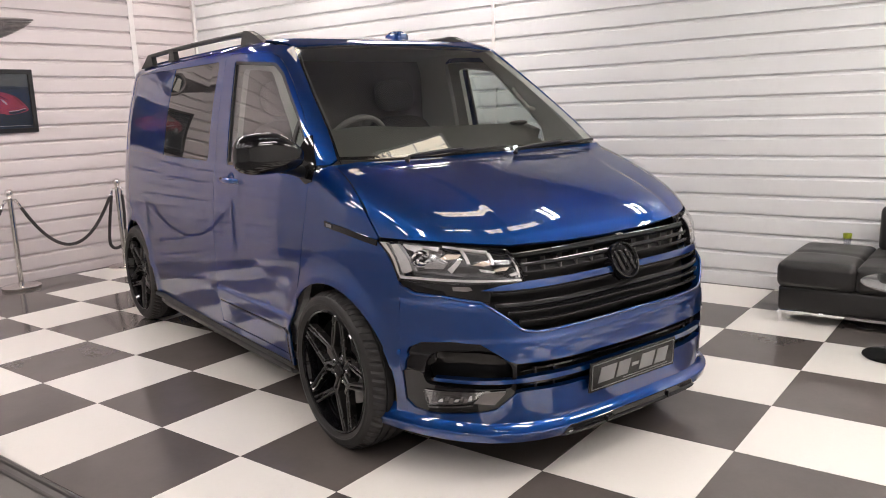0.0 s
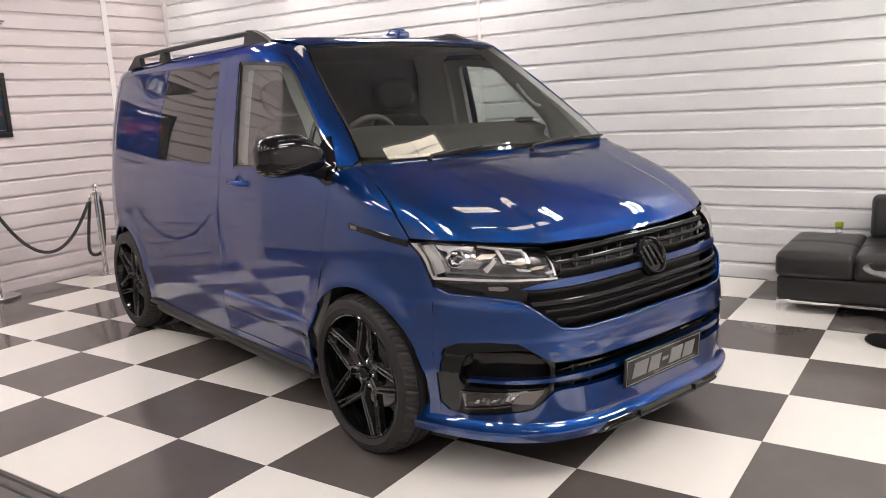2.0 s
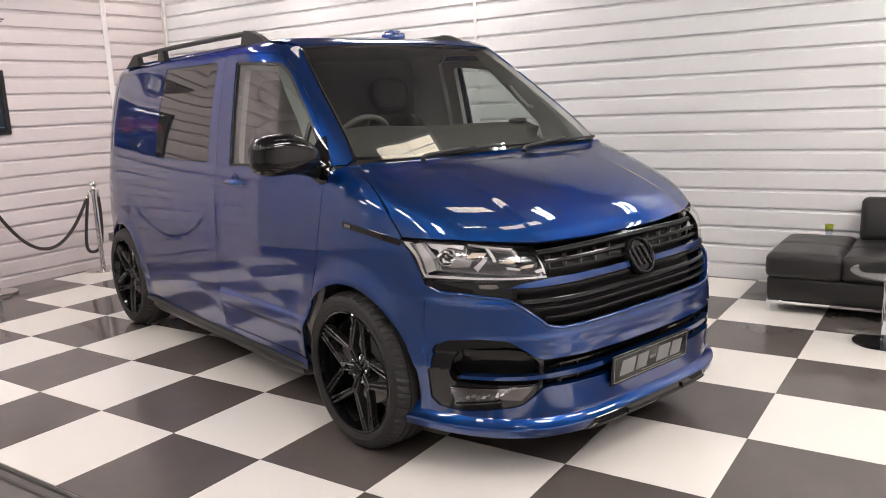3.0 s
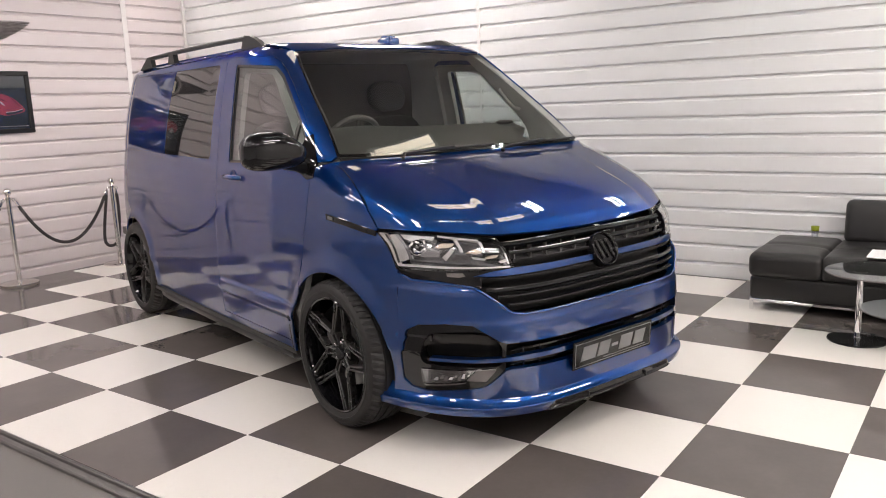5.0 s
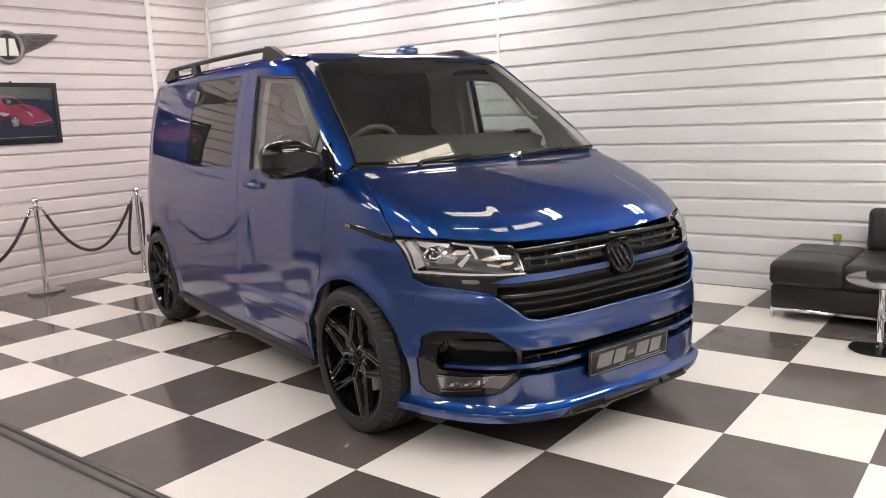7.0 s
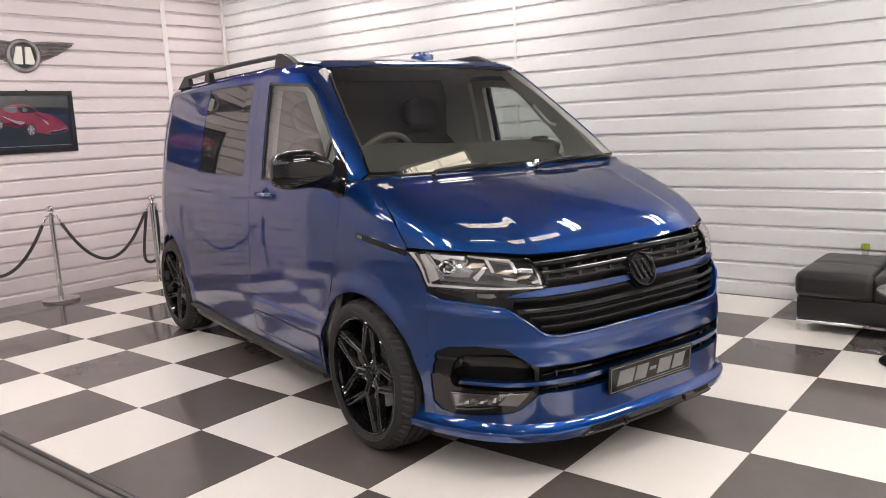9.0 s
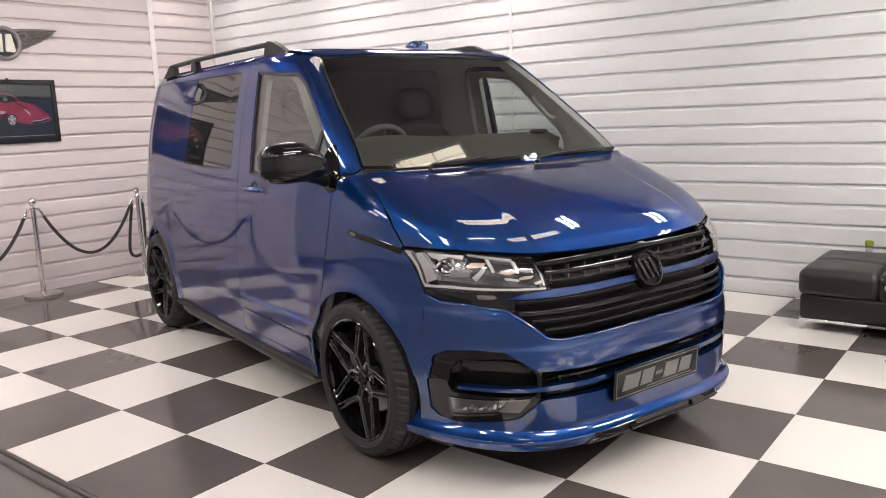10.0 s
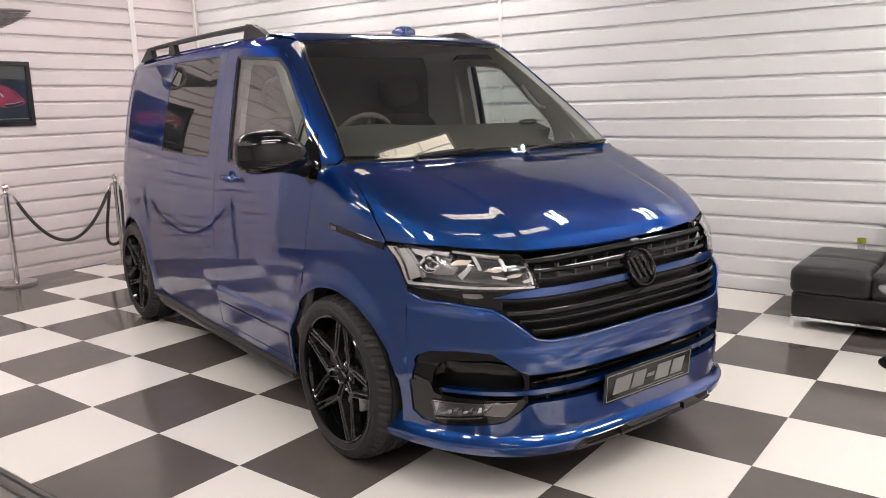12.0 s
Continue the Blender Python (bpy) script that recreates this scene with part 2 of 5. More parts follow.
# lamps in the ceiling: oblong diffuser panels, mostly unseen added fill, and bare tubes
LAMP_FRAME = make_mat("white_lamp_frame", (0.8, 0.8, 0.8), 0.4)


def ceiling_lamp(x, y, glow=FILL_GLOW, sx=0.32, sy=1.2):
    t = thing("ceiling_light", pose(x, y, CEIL), "oblong ceiling light panel with a warm ribbed diffuser, mostly added as unseen fill", "ceiling light", "ceiling lights")
    bm = bmesh.new()
    f = 0.025
    for a in ((-sx / 2, sx / 2, -sy / 2, -sy / 2 + f), (-sx / 2, sx / 2, sy / 2 - f, sy / 2), (-sx / 2, -sx / 2 + f, -sy / 2 + f, sy / 2 - f), (sx / 2 - f, sx / 2, -sy / 2 + f, sy / 2 - f)):
        add_box(bm, *a, -0.03, -0.001)
    deep = -0.062 if glow == FILL_GLOW else -0.02
    add_box(bm, -0.006, 0.006, -sy / 2 + f, sy / 2 - f, deep - 0.006, deep - 0.0005)
    for k in (-1, 0, 1):
        add_box(bm, -sx / 2 + f, sx / 2 - f, k * sy / 4 - 0.006, k * sy / 4 + 0.006, deep - 0.0055, deep - 0.0005)
    part("frame", bm, LAMP_FRAME, t)
    part("diffuser", box(-sx / 2 + f, sx / 2 - f, -sy / 2 + f, sy / 2 - f, deep, -0.002), glow, t)
    return t


def tube_lamp(p0, p1):
    p0, p1 = Vector(p0), Vector(p1)
    t = thing("tube_light", Matrix.Translation((p0 + p1) / 2), "slim white tube light under the ceiling", "tube light", "tube lights")
    d = (p1 - p0) / 2
    up = Vector((0, 0, CEIL - p0.z - 0.001))
    part("tube", add_tube(bmesh.new(), [-d, d], 0.013, 10), TUBE_GLOW, t)
    bm = bmesh.new()
    s = d.normalized().cross(Vector((0, 0, 1))) * 0.02
    lo, hi = Vector((0, 0, 0.016)), up
    for q in (-d, d):
        bm.faces.new([bm.verts.new(q + v) for v in (s + lo, s + hi, -s + hi, -s + lo)])
    bm.verts.ensure_lookup_table()
    for k in range(4):
        bm.faces.new((bm.verts[k], bm.verts[(k + 1) % 4], bm.verts[4 + (k + 1) % 4], bm.verts[4 + k]))
    part("batten", bm, LAMP_FRAME, t)
    return t


for lx, ly in FILL_LAMPS:
    ceiling_lamp(lx, ly)
for lx, ly in WIDE_FILL_LAMPS:
    ceiling_lamp(lx, ly, FILL_GLOW, 0.6, 1.2)
for lx, ly in SMALL_FILL_LAMPS:
    ceiling_lamp(lx, ly, FILL_GLOW, 0.26, 0.6)
for lx, ly in OLD_LAMPS:
    ceiling_lamp(lx, ly, OLD_LAMP_GLOW, 0.27, 1.28 if lx > 2 else 0.6)
for p0, p1 in TUBES:
    tube_lamp(p0, p1)
# ---- the van's outer skin: x ahead from the front axle, y to its left, z up ----
def curve(*pairs):
    """A smooth function through (place, value) pairs."""
    px, py = np.array(pairs, float).T
    sl = np.diff(py) / np.diff(px)
    tg = np.r_[sl[0], np.where(sl[1:] * sl[:-1] > 0, 2 * sl[1:] * sl[:-1] / (sl[1:] + sl[:-1] + 1e-12), 0), sl[-1]]

    def at(v):
        v = np.clip(np.asarray(v, float), px[0], px[-1])
        k = np.clip(np.searchsorted(px, v) - 1, 0, len(px) - 2)
        h = px[k + 1] - px[k]
        s = (v - px[k]) / h
        return (2 * s**3 - 3 * s**2 + 1) * py[k] + (s**3 - 2 * s**2 + s) * h * tg[k] + (3 * s**2 - 2 * s**3) * py[k + 1] + (s**3 - s**2) * h * tg[k + 1]

    return at


def bowed(start, slopes, soften=0.05):
    """A smooth function from its first value and (place, slope) pairs, the slopes eased over a short way."""
    px, ps = np.array(slopes, float).T
    g = np.arange(px[0], px[-1] + 0.002, 0.002)
    k = max(3, int(soften / 0.002))
    s = np.interp(np.arange(px[0] - k * 0.002, px[-1] + k * 0.002 + 0.002, 0.002), px, ps)
    for _ in range(2):
        s = np.convolve(s, np.ones(k) / k, "same")
    s = s[k:k + len(g)]
    v = start + np.concatenate([[0], np.cumsum((s[1:] + s[:-1]) * 0.001)])

    def at(z):
        z = np.clip(np.asarray(z, float), g[0], g[-1] - 1e-9)
        n = np.clip(((z - g[0]) / 0.002).astype(int), 0, len(g) - 2)
        h = z - g[n]
        return v[n] + s[n] * h + (s[n + 1] - s[n]) * h * h / 0.004

    return at


body_width = bowed(0.902, ((0.14, 0.13), (0.30, 0.11), (0.42, 0.10), (0.52, 0.04), (0.58, 0.0), (0.78, 0.0), (0.86, -0.045), (1.0, -0.08), (1.12, -0.11), (1.22, -0.155), (1.32, -0.175), (1.46, -0.19), (1.60, -0.192), (1.83, -0.192), (1.88, -0.192)))
eave = curve((1.80, 0.0), (1.828, -0.0015), (1.850, -0.012), (1.868, -0.032), (1.88, -0.067))


def half_width(z):
    """Half the body's width at height z: a bowed side, a slim raised band above the sill, the rounded eave."""
    z = np.asarray(z, float)
    a, b = np.clip((z - 0.458) / 0.008, 0, 1), np.clip((0.541 - z) / 0.007, 0, 1)
    return body_width(z) + 0.0065 * (a * a * (3 - 2 * a)) * (b * b * (3 - 2 * b)) + eave(z)


nose = curve((0.14, 0.85), (0.22, 0.89), (0.28, 0.90), (0.36, 0.905), (0.45, 0.91), (0.55, 0.909), (0.60, 0.906), (0.625, 0.899), (0.66, 0.896), (0.735, 0.888), (0.765, 0.870), (0.82, 0.860), (0.87, 0.847), (0.90, 0.830), (0.925, 0.805), (0.945, 0.777), (0.967, 0.744), (0.999, 0.699), (1.029, 0.651), (1.068, 0.571), (1.111, 0.471), (1.152, 0.371), (1.192, 0.270), (1.2305, 0.171), (1.268, 0.073), (1.272, 0.070), (1.32, 0.010), (1.40, -0.094), (1.55, -0.296), (1.70, -0.504), (1.80, -0.648), (1.85, -0.724), (1.88, -0.79))
bend = curve((0.14, -0.35), (1.0, -0.35), (1.1, -0.37), (1.2, -0.45), (1.27, -0.52), (1.4, -0.62), (1.55, -0.80), (1.7, -1.0), (1.8, -1.12), (1.88, -1.25))
tail = curve((0.14, -3.97), (0.5, -4.03), (1.1, -4.015), (1.7, -3.945), (1.88, -3.86))
N_EXP, R_EXP = 2.5, 2.4
corner = curve((0.14, 4.4), (0.5, 4.2), (0.85, 4.3), (0.95, 5.6), (1.03, 7.2), (1.12, 10.5), (1.22, 12.0), (1.88, 12.0))


# the sides swell a little more behind the doors
swell = bowed(0.0, ((1.0, 0.0), (1.10, -0.03), (1.22, 0.0), (1.36, 0.03), (1.48, 0.0), (1.62, -0.07), (1.75, -0.10), (1.88, -0.10)))


def side_y(x, z):
    """Half the van's width at x along it and height z."""
    x, z = np.asarray(x, float), np.asarray(z, float)
    w, b = half_width(z), bend(z)
    f = np.clip((x - b) / (nose(z) - b), 0, 1)
    r = np.clip((-3.12 - x) / (-3.12 - tail(z)), 0, 1)
    back = np.clip(-0.7 - x, 0, 4)
    y = w * (1 - f**N_EXP) ** (1 / corner(z)) * (1 - r**R_EXP) ** (1 / R_EXP) - 0.0032 * back**3
    y = y + swell(z) * np.clip((-1.0 - x) / 0.5, 0, 1)
    for cx in (0.0, -3.0):
        d = np.hypot(x - cx, (z - 0.36) * 0.98)
        y = y + 0.016 * np.exp(-(((d - 0.40) / 0.055) ** 2)) * (z < 1.0) * np.clip((0.42 - x) / 0.16, 0, 1)
    return y


def front_x(y, z):
    """How far ahead the skin lies at y across the van and height z."""
    y, z = np.asarray(y, float), np.asarray(z, float)
    b = bend(z)
    s = np.clip(np.abs(y) / half_width(z), 0, 1)
    return b + (nose(z) - b) * (1 - s ** corner(z)) ** (1 / N_EXP)


def roof_z(x, y):
    """Height of the roof's skin."""
    x, y = np.asarray(x, float), np.asarray(y, float)
    return 1.88 + 0.055 * (1 - np.clip(np.abs(y) / 0.74, 0, 1) ** 2.2) * (1 - np.clip((x + 1.35) / 0.54, 0, 1) ** 2) * (1 - 0.5 * np.clip((-3.2 - x) / 0.7, 0, 1) ** 2)


VAN_YAW, VAN_X, VAN_Y = -15.9, 2.365, 1.209

# ---- panels cut from the van's skin ----
from mathutils.geometry import delaunay_2d_cdt


def rounded(pts, r=0.03, n=5):
    """The polygon with its corners rounded off by about r."""
    out = []
    k = len(pts)
    for i in range(k):
        a, p, b = (np.array(pts[j % k], float) for j in (i - 1, i, i + 1))
        da, db = a - p, b - p
        la, lb = np.linalg.norm(da), np.linalg.norm(db)
        t = min(r, la * 0.45, lb * 0.45)
        q0, q1 = p + da / la * t, p + db / lb * t
        for s in np.linspace(0, 1, n):
            out.append((1 - s) ** 2 * q0 + 2 * s * (1 - s) * p + s * s * q1)
    return [tuple(o) for o in out]


def dense(pts, step):
    out = []
    for a, b in zip(pts, pts[1:] + pts[:1]):
        a, b = np.array(a, float), np.array(b, float)
        n = max(1, int(np.ceil(np.linalg.norm(b - a) / step)))
        out += [a + (b - a) * k / n for k in range(n)]
    keep = [out[0]]
    for p in out[1:]:
        if np.linalg.norm(p - keep[-1]) > 1e-4:
            keep.append(p)
    return np.array(keep)


def within(poly, pts):
    x, y = pts[:, 0][:, None], pts[:, 1][:, None]
    x0, y0 = poly[:, 0][None], poly[:, 1][None]
    x1, y1 = np.roll(x0, -1), np.roll(y0, -1)
    cross = ((y0 > y) != (y1 > y)) & (x < (x1 - x0) * (y - y0) / (y1 - y0 + 1e-15) + x0)
    return cross.sum(1) % 2 == 1


def inset(pts, d):
    p = np.array(pts, float)
    area = 0.5 * np.sum(p[:, 0] * np.roll(p[:, 1], -1) - np.roll(p[:, 0], -1) * p[:, 1])
    e = np.roll(p, -1, 0) - p
    e = e / (np.linalg.norm(e, axis=1, keepdims=True) + 1e-12)
    nn = np.stack([-e[:, 1], e[:, 0]], 1) * np.sign(area)
    m = nn + np.roll(nn, 1, 0)
    m = m / np.maximum(np.sum(m * np.roll(nn, 1, 0), 1, keepdims=True), 0.35)
    return [tuple(q) for q in p + m * d]


def panel_mesh(outline, skin, step=0.03, holes=(), thick=0.012, lift=0.0, flow=None):
    """A sheet cut by outline (and holes) in the skin's two parameters, with turned-in edges. skin maps arrays u, v to x, y, z."""
    loops = [dense(list(outline), step)] + [dense(list(h), step) for h in holes]
    lo, hi = loops[0].min(0), loops[0].max(0)
    gx, gy = np.meshgrid(np.arange(lo[0] + step * 0.37, hi[0], step), np.arange(lo[1] + step * 0.37, hi[1], step))
    g = np.stack([gx.ravel(), gy.ravel()], 1)
    g = g[within(loops[0], g)]
    for h in loops[1:]:
        g = g[~within(h, g)]
    rim = np.concatenate(loops)
    far = np.array([np.min(np.sum((rim - p) ** 2, 1)) for p in g]) if len(g) else np.zeros(0)
    g = g[far > (0.45 * step) ** 2] if len(g) else g
    vs, es, at = [Vector(p) for p in rim] + [Vector(p) for p in g], [], 0
    for lp in loops:
        es += [(at + k, at + (k + 1) % len(lp)) for k in range(len(lp))]
        at += len(lp)
    vo, eo, fo, ov, oe, of = delaunay_2d_cdt(vs, es, [], 0, 1e-6)
    uv = np.array([(v.x, v.y) for v in vo])
    tri = np.array([f for f in fo if len(f) == 3])
    c = uv[tri].mean(1)
    ok = within(loops[0], c)
    for h in loops[1:]:
        ok &= ~within(h, c)
    tri = tri[ok]
    p = np.stack(skin(uv[:, 0], uv[:, 1]), 1)
    e = 1e-3
    flow = flow or skin
    du = np.stack(flow(uv[:, 0] + e, uv[:, 1]), 1) - np.stack(flow(uv[:, 0] - e, uv[:, 1]), 1)
    dv = np.stack(flow(uv[:, 0], uv[:, 1] + e), 1) - np.stack(flow(uv[:, 0], uv[:, 1] - e), 1)
    n = np.cross(du, dv)
    n = n / (np.linalg.norm(n, axis=1, keepdims=True) + 1e-12)
    mid = np.array([-1.5, 0, 0.9])
    if np.sum((p - mid) * n) < 0:
        n = -n
    p = p + n * lift
    verts, faces, smooth = list(p), [], []
    normals = list(n)
    for a, b, d in tri:
        if np.dot(np.cross(p[b] - p[a], p[d] - p[a]), n[a]) < 0:
            b, d = d, b
        faces.append((int(a), int(b), int(d)))
        smooth.append(True)
    if thick:
        count = {}
        for f in faces:
            for a, b in ((f[0], f[1]), (f[1], f[2]), (f[2], f[0])):
                count[(a, b)] = 1
        under = {}
        for a, b in list(count):
            if (b, a) not in count:
                for v in (a, b):
                    if v not in under:
                        under[v] = len(verts)
                        verts.append(p[v] - n[v] * thick)
                        normals.append(n[v])
                faces.append((b, a, under[a], under[b]))
                smooth.append(False)
    return verts, faces, smooth, normals


def sheet(name, outline, skin, mat, parent, step=0.03, holes=(), thick=0.012, lift=0.0, label="", flip=False, flow=None):
    verts, faces, smooth, normals = panel_mesh(outline, skin, step, holes, thick, lift, flow)
    if flip:
        verts = [(v[0], -v[1], v[2]) for v in verts]
        normals = [(v[0], -v[1], v[2]) for v in normals]
        faces = [f[::-1] for f in faces]
    me = bpy.data.meshes.new(name)
    me.from_pydata([tuple(map(float, v)) for v in verts], [], faces)
    me.polygons.foreach_set("use_smooth", smooth)
    loops = []
    for f, sm in zip(faces, smooth):
        if sm:
            loops += [tuple(map(float, normals[v])) for v in f]
        else:
            q = [np.array(verts[v]) for v in f]
            c = np.cross(q[1] - q[0], q[2] - q[0])
            c = c / (np.linalg.norm(c) + 1e-12)
            loops += [tuple(map(float, c))] * len(f)
    me.normals_split_custom_set(loops)
    me.materials.append(mat)
    ob = new(name, me)
    ob.parent = parent
    if label:
        ob["label"] = label
    return ob


def side_skin(x, z):
    return x, -side_y(x, z), z


def glass_flow(x, z):
    # door glass is flatter than the body round it
    w = half_width(z) - 0.0032 * np.clip(-0.7 - x, 0, 4) ** 3
    return x, -(w - 0.12 * (w - side_y(x, z))), z


def front_skin(y, z):
    return front_x(y, z), y, z


def bonnet_skin(y, z):
    # a low raised middle between two creases
    c = 0.50 + 0.12 * np.clip((z - 1.12) / 0.15, 0, 1) ** 2
    s = np.clip((c + 0.022 - np.abs(y)) / 0.044, 0, 1)
    up = 0.006 * s * s * (3 - 2 * s) * np.clip((1.25 - z) / 0.14, 0, 1) * np.clip((z - 0.955) / 0.03, 0, 1)
    # the whole sheet is crowned from side to side
    up = up + 0.022 * np.clip(1 - (y / 0.80) ** 2, 0, 1) * np.sin(math.pi * np.clip((z - 0.945) / 0.33, 0, 1)) ** 1.5
    return front_x(y, z) + up, y, z + 0.6 * up


def roof_skin(x, y):
    return x, y, roof_z(x, y)


def tail_skin(y, z):
    s = np.clip(np.abs(y) / half_width(z), 0, 0.999)
    return -3.12 + (tail(z) + 3.12) * (1 - s**R_EXP) ** (1 / R_EXP), y * 0.92, z


def arc(cx, cz, r, a0, a1, n=24):
    return [(cx + r * math.cos(radians(a0 + (a1 - a0) * k / n)), cz + r * math.sin(radians(a0 + (a1 - a0) * k / n))) for k in range(n + 1)]


def mirrored(half):
    """A closed outline from its half with y <= 0, listed from the middle to the middle."""
    return list(half) + [(-y, z) for y, z in half[::-1] if abs(y) > 1e-6]


PAINT = make_mat("blue_metallic_paint", (0.0018, 0.048, 0.228), 0.45, metal=1.0, vary=0.03, scale=1.2, coat=1.0, fine=0.02, spec=0.0)
PAINT.node_tree.nodes["Principled BSDF"].inputs["Coat IOR"].default_value = 1.84
PAINT.node_tree.nodes["Principled BSDF"].inputs["Coat Roughness"].default_value = 0.0
PAINT.node_tree.nodes["Principled BSDF"].inputs["Specular Tint"].default_value = (0.1, 0.12, 0.15, 1)
GLOSS_BLACK = make_mat("gloss_black_plastic", (0.005, 0.005, 0.006), 0.03, vary=0.1, scale=4, coat=0.0, spec=0.5)
SATIN_BLACK = make_mat("satin_black_plastic", (0.010, 0.010, 0.011), 0.30, vary=0.1, scale=8, spec=0.3)
SPOKE_BLACK = make_mat("satin_black_alloy", (0.016, 0.015, 0.015), 0.28, vary=0.1, scale=8, spec=0.6)
MATT_BLACK = make_mat("matt_black_plastic", (0.018, 0.018, 0.018), 0.55, vary=0.15, scale=12, bump=0.15, bump_scale=500)
RUBBER = make_mat("tyre_rubber", (0.015, 0.014, 0.014), 0.55, spec=0.4, vary=0.15, scale=10, bump=0.1, bump_scale=200)
CHROME = make_mat("chrome", (0.80, 0.80, 0.81), 0.06, metal=1.0, vary=0.03, scale=8)
def make_pane(name, tint, rough=0.0, least=0.07):
    """A single sheet of glass: it lets tinted light through and mirrors by Fresnel."""
    m = bpy.data.materials.new(name)
    m.use_nodes = True
    nt = m.node_tree
    nt.nodes.remove(nt.nodes["Principled BSDF"])
    tr, gl, mx, fr = (nt.nodes.new("ShaderNode" + k) for k in ("BsdfTransparent", "BsdfGlossy", "MixShader", "LayerWeight"))
    tr.inputs[0].default_value = (*tint, 1)
    gl.inputs["Roughness"].default_value = rough
    fr.inputs["Blend"].default_value = 0.5
    pw, ma = nt.nodes.new("ShaderNodeMath"), nt.nodes.new("ShaderNodeMath")
    pw.operation, ma.operation = "POWER", "MULTIPLY_ADD"
    pw.inputs[1].default_value = 3.3
    ma.inputs[1].default_value, ma.inputs[2].default_value = 1 - least, least
    nt.links.new(fr.outputs["Facing"], pw.inputs[0])
    nt.links.new(pw.outputs[0], ma.inputs[0])
    nt.links.new(ma.outputs[0], mx.inputs[0])
    nt.links.new(tr.outputs[0], mx.inputs[1])
    nt.links.new(gl.outputs[0], mx.inputs[2])
    nt.links.new(mx.outputs[0], nt.nodes["Material Output"].inputs[0])
    return m


GLASS = make_pane("tinted_windscreen_glass", (0.88, 0.91, 0.89), least=0.085)
SIDE_GLASS = make_pane("tinted_door_glass", (0.68, 0.75, 0.71), least=0.14)
LENS = make_pane("clear_lens", (0.93, 0.94, 0.95))
TABLE_GLASS = make_pane("grey_table_glass", (0.74, 0.77, 0.77))
DARK_CHROME = make_mat("dark_chrome", (0.30, 0.30, 0.31), 0.16, metal=1.0, vary=0.05, scale=10)
PLATE_BLACK = make_mat("black_plate_acrylic", (0.012, 0.012, 0.012), 0.12, vary=0.05, spec=0.25)
SILVER = make_mat("brushed_silver_print", (0.19, 0.19, 0.195), 0.35, metal=0.3, vary=0.04)
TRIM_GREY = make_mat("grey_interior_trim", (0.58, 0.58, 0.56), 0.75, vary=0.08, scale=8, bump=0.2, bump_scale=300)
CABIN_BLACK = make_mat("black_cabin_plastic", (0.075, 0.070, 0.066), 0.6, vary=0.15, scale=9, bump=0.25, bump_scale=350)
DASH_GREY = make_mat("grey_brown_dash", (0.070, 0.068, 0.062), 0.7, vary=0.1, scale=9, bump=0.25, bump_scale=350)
SLAT_EDGE = make_mat("black_gloss_slat_edge", (0.035, 0.035, 0.037), 0.10, metal=0.0, vary=0.05, scale=10)
SILVER_PLASTIC = make_mat("pale_silver_plastic", (0.74, 0.72, 0.71), 0.30, metal=0.3, vary=0.08, scale=40)
BOWL_GREY = make_mat("smoked_silver_bowl", (0.30, 0.30, 0.31), 0.14, metal=0.9, vary=0.3, scale=25)
# cream tone paints the warm ceiling panels mirrored in chrome shelves
SHELF_REFLECTION = make_mat("shelf_painted_lamp_reflection", (0.78, 0.66, 0.53), 0.25, metal=0.4, vary=0.1, scale=30)
REFLECTOR = make_mat("silvered_plastic", (0.88, 0.88, 0.89), 0.12, metal=0.95, vary=0.08, scale=30)
SEAT_CLOTH = make_mat("dark_seat_cloth", (0.012, 0.011, 0.011), 0.9, vary=0.2, scale=20, bump=0.4, bump_scale=600)
DISC_STEEL = make_mat("brake_disc_steel", (0.30, 0.29, 0.28), 0.35, metal=0.9, vary=0.1, scale=10)
# lifted grey paints the wall and floor mirrored in black gloss
FACET_SHEEN = make_mat("black_facet_painted_sheen", (0.022, 0.021, 0.020), 0.18, vary=0.1, scale=6)
STEP_GREY = make_mat("grey_step_plastic", (0.13, 0.12, 0.115), 0.5, vary=0.1, scale=6, bump=0.1, bump_scale=200)
DEEP_BLACK = make_mat("black_grille_plastic", (0.005, 0.005, 0.005), 0.45, vary=0.1, spec=0.15)
LINING_GREY = make_mat("dull_grey_door_lining", (0.40, 0.40, 0.39), 0.75, vary=0.08, scale=8, bump=0.2, bump_scale=300)
DARK_GLASS = make_mat("dark_tinted_glass", (0.008, 0.008, 0.009), 0.02, vary=0.05, spec=0.8)

van = thing("van", pose(VAN_X, VAN_Y, 0, 0, 0, VAN_YAW), "blue metallic van with black wheels parked on the tiles", "van")

ARCH_R, ARCH_Z = 0.395, 0.365
DOOR_FRONT = [(-0.1714, 1.238), (-0.1922, 1.0504), (-0.285, 0.62), (-0.368, 0.505)]
DOOR_FRAME = [(-0.1800, 1.2656), (-0.2330, 1.378), (-0.3740, 1.5160), (-0.5270, 1.6490), (-0.6170, 1.7200), (-0.698, 1.7760), (-0.770, 1.807), (-1.25, 1.830), (-1.297, 1.80)]
DOOR_REAR = [(-1.302, 1.2), (-1.325, 0.6), (-1.33, 0.292)]
BONNET_SIDE = [(0.3346, 0.9957), (0.2639, 1.0748), (0.1849, 1.146), (0.1123, 1.1933), (0.0425, 1.2292), (-0.0152, 1.2513), (-0.0667, 1.2676)]
WS_EDGE = [(-0.8233, 1.2939), (-0.8038, 1.359), (-0.7855, 1.4223), (-0.765, 1.5003), (-0.7447, 1.5785), (-0.7214, 1.6518), (-0.6983, 1.7253), (-0.6764, 1.7794), (-0.6563, 1.8313)]


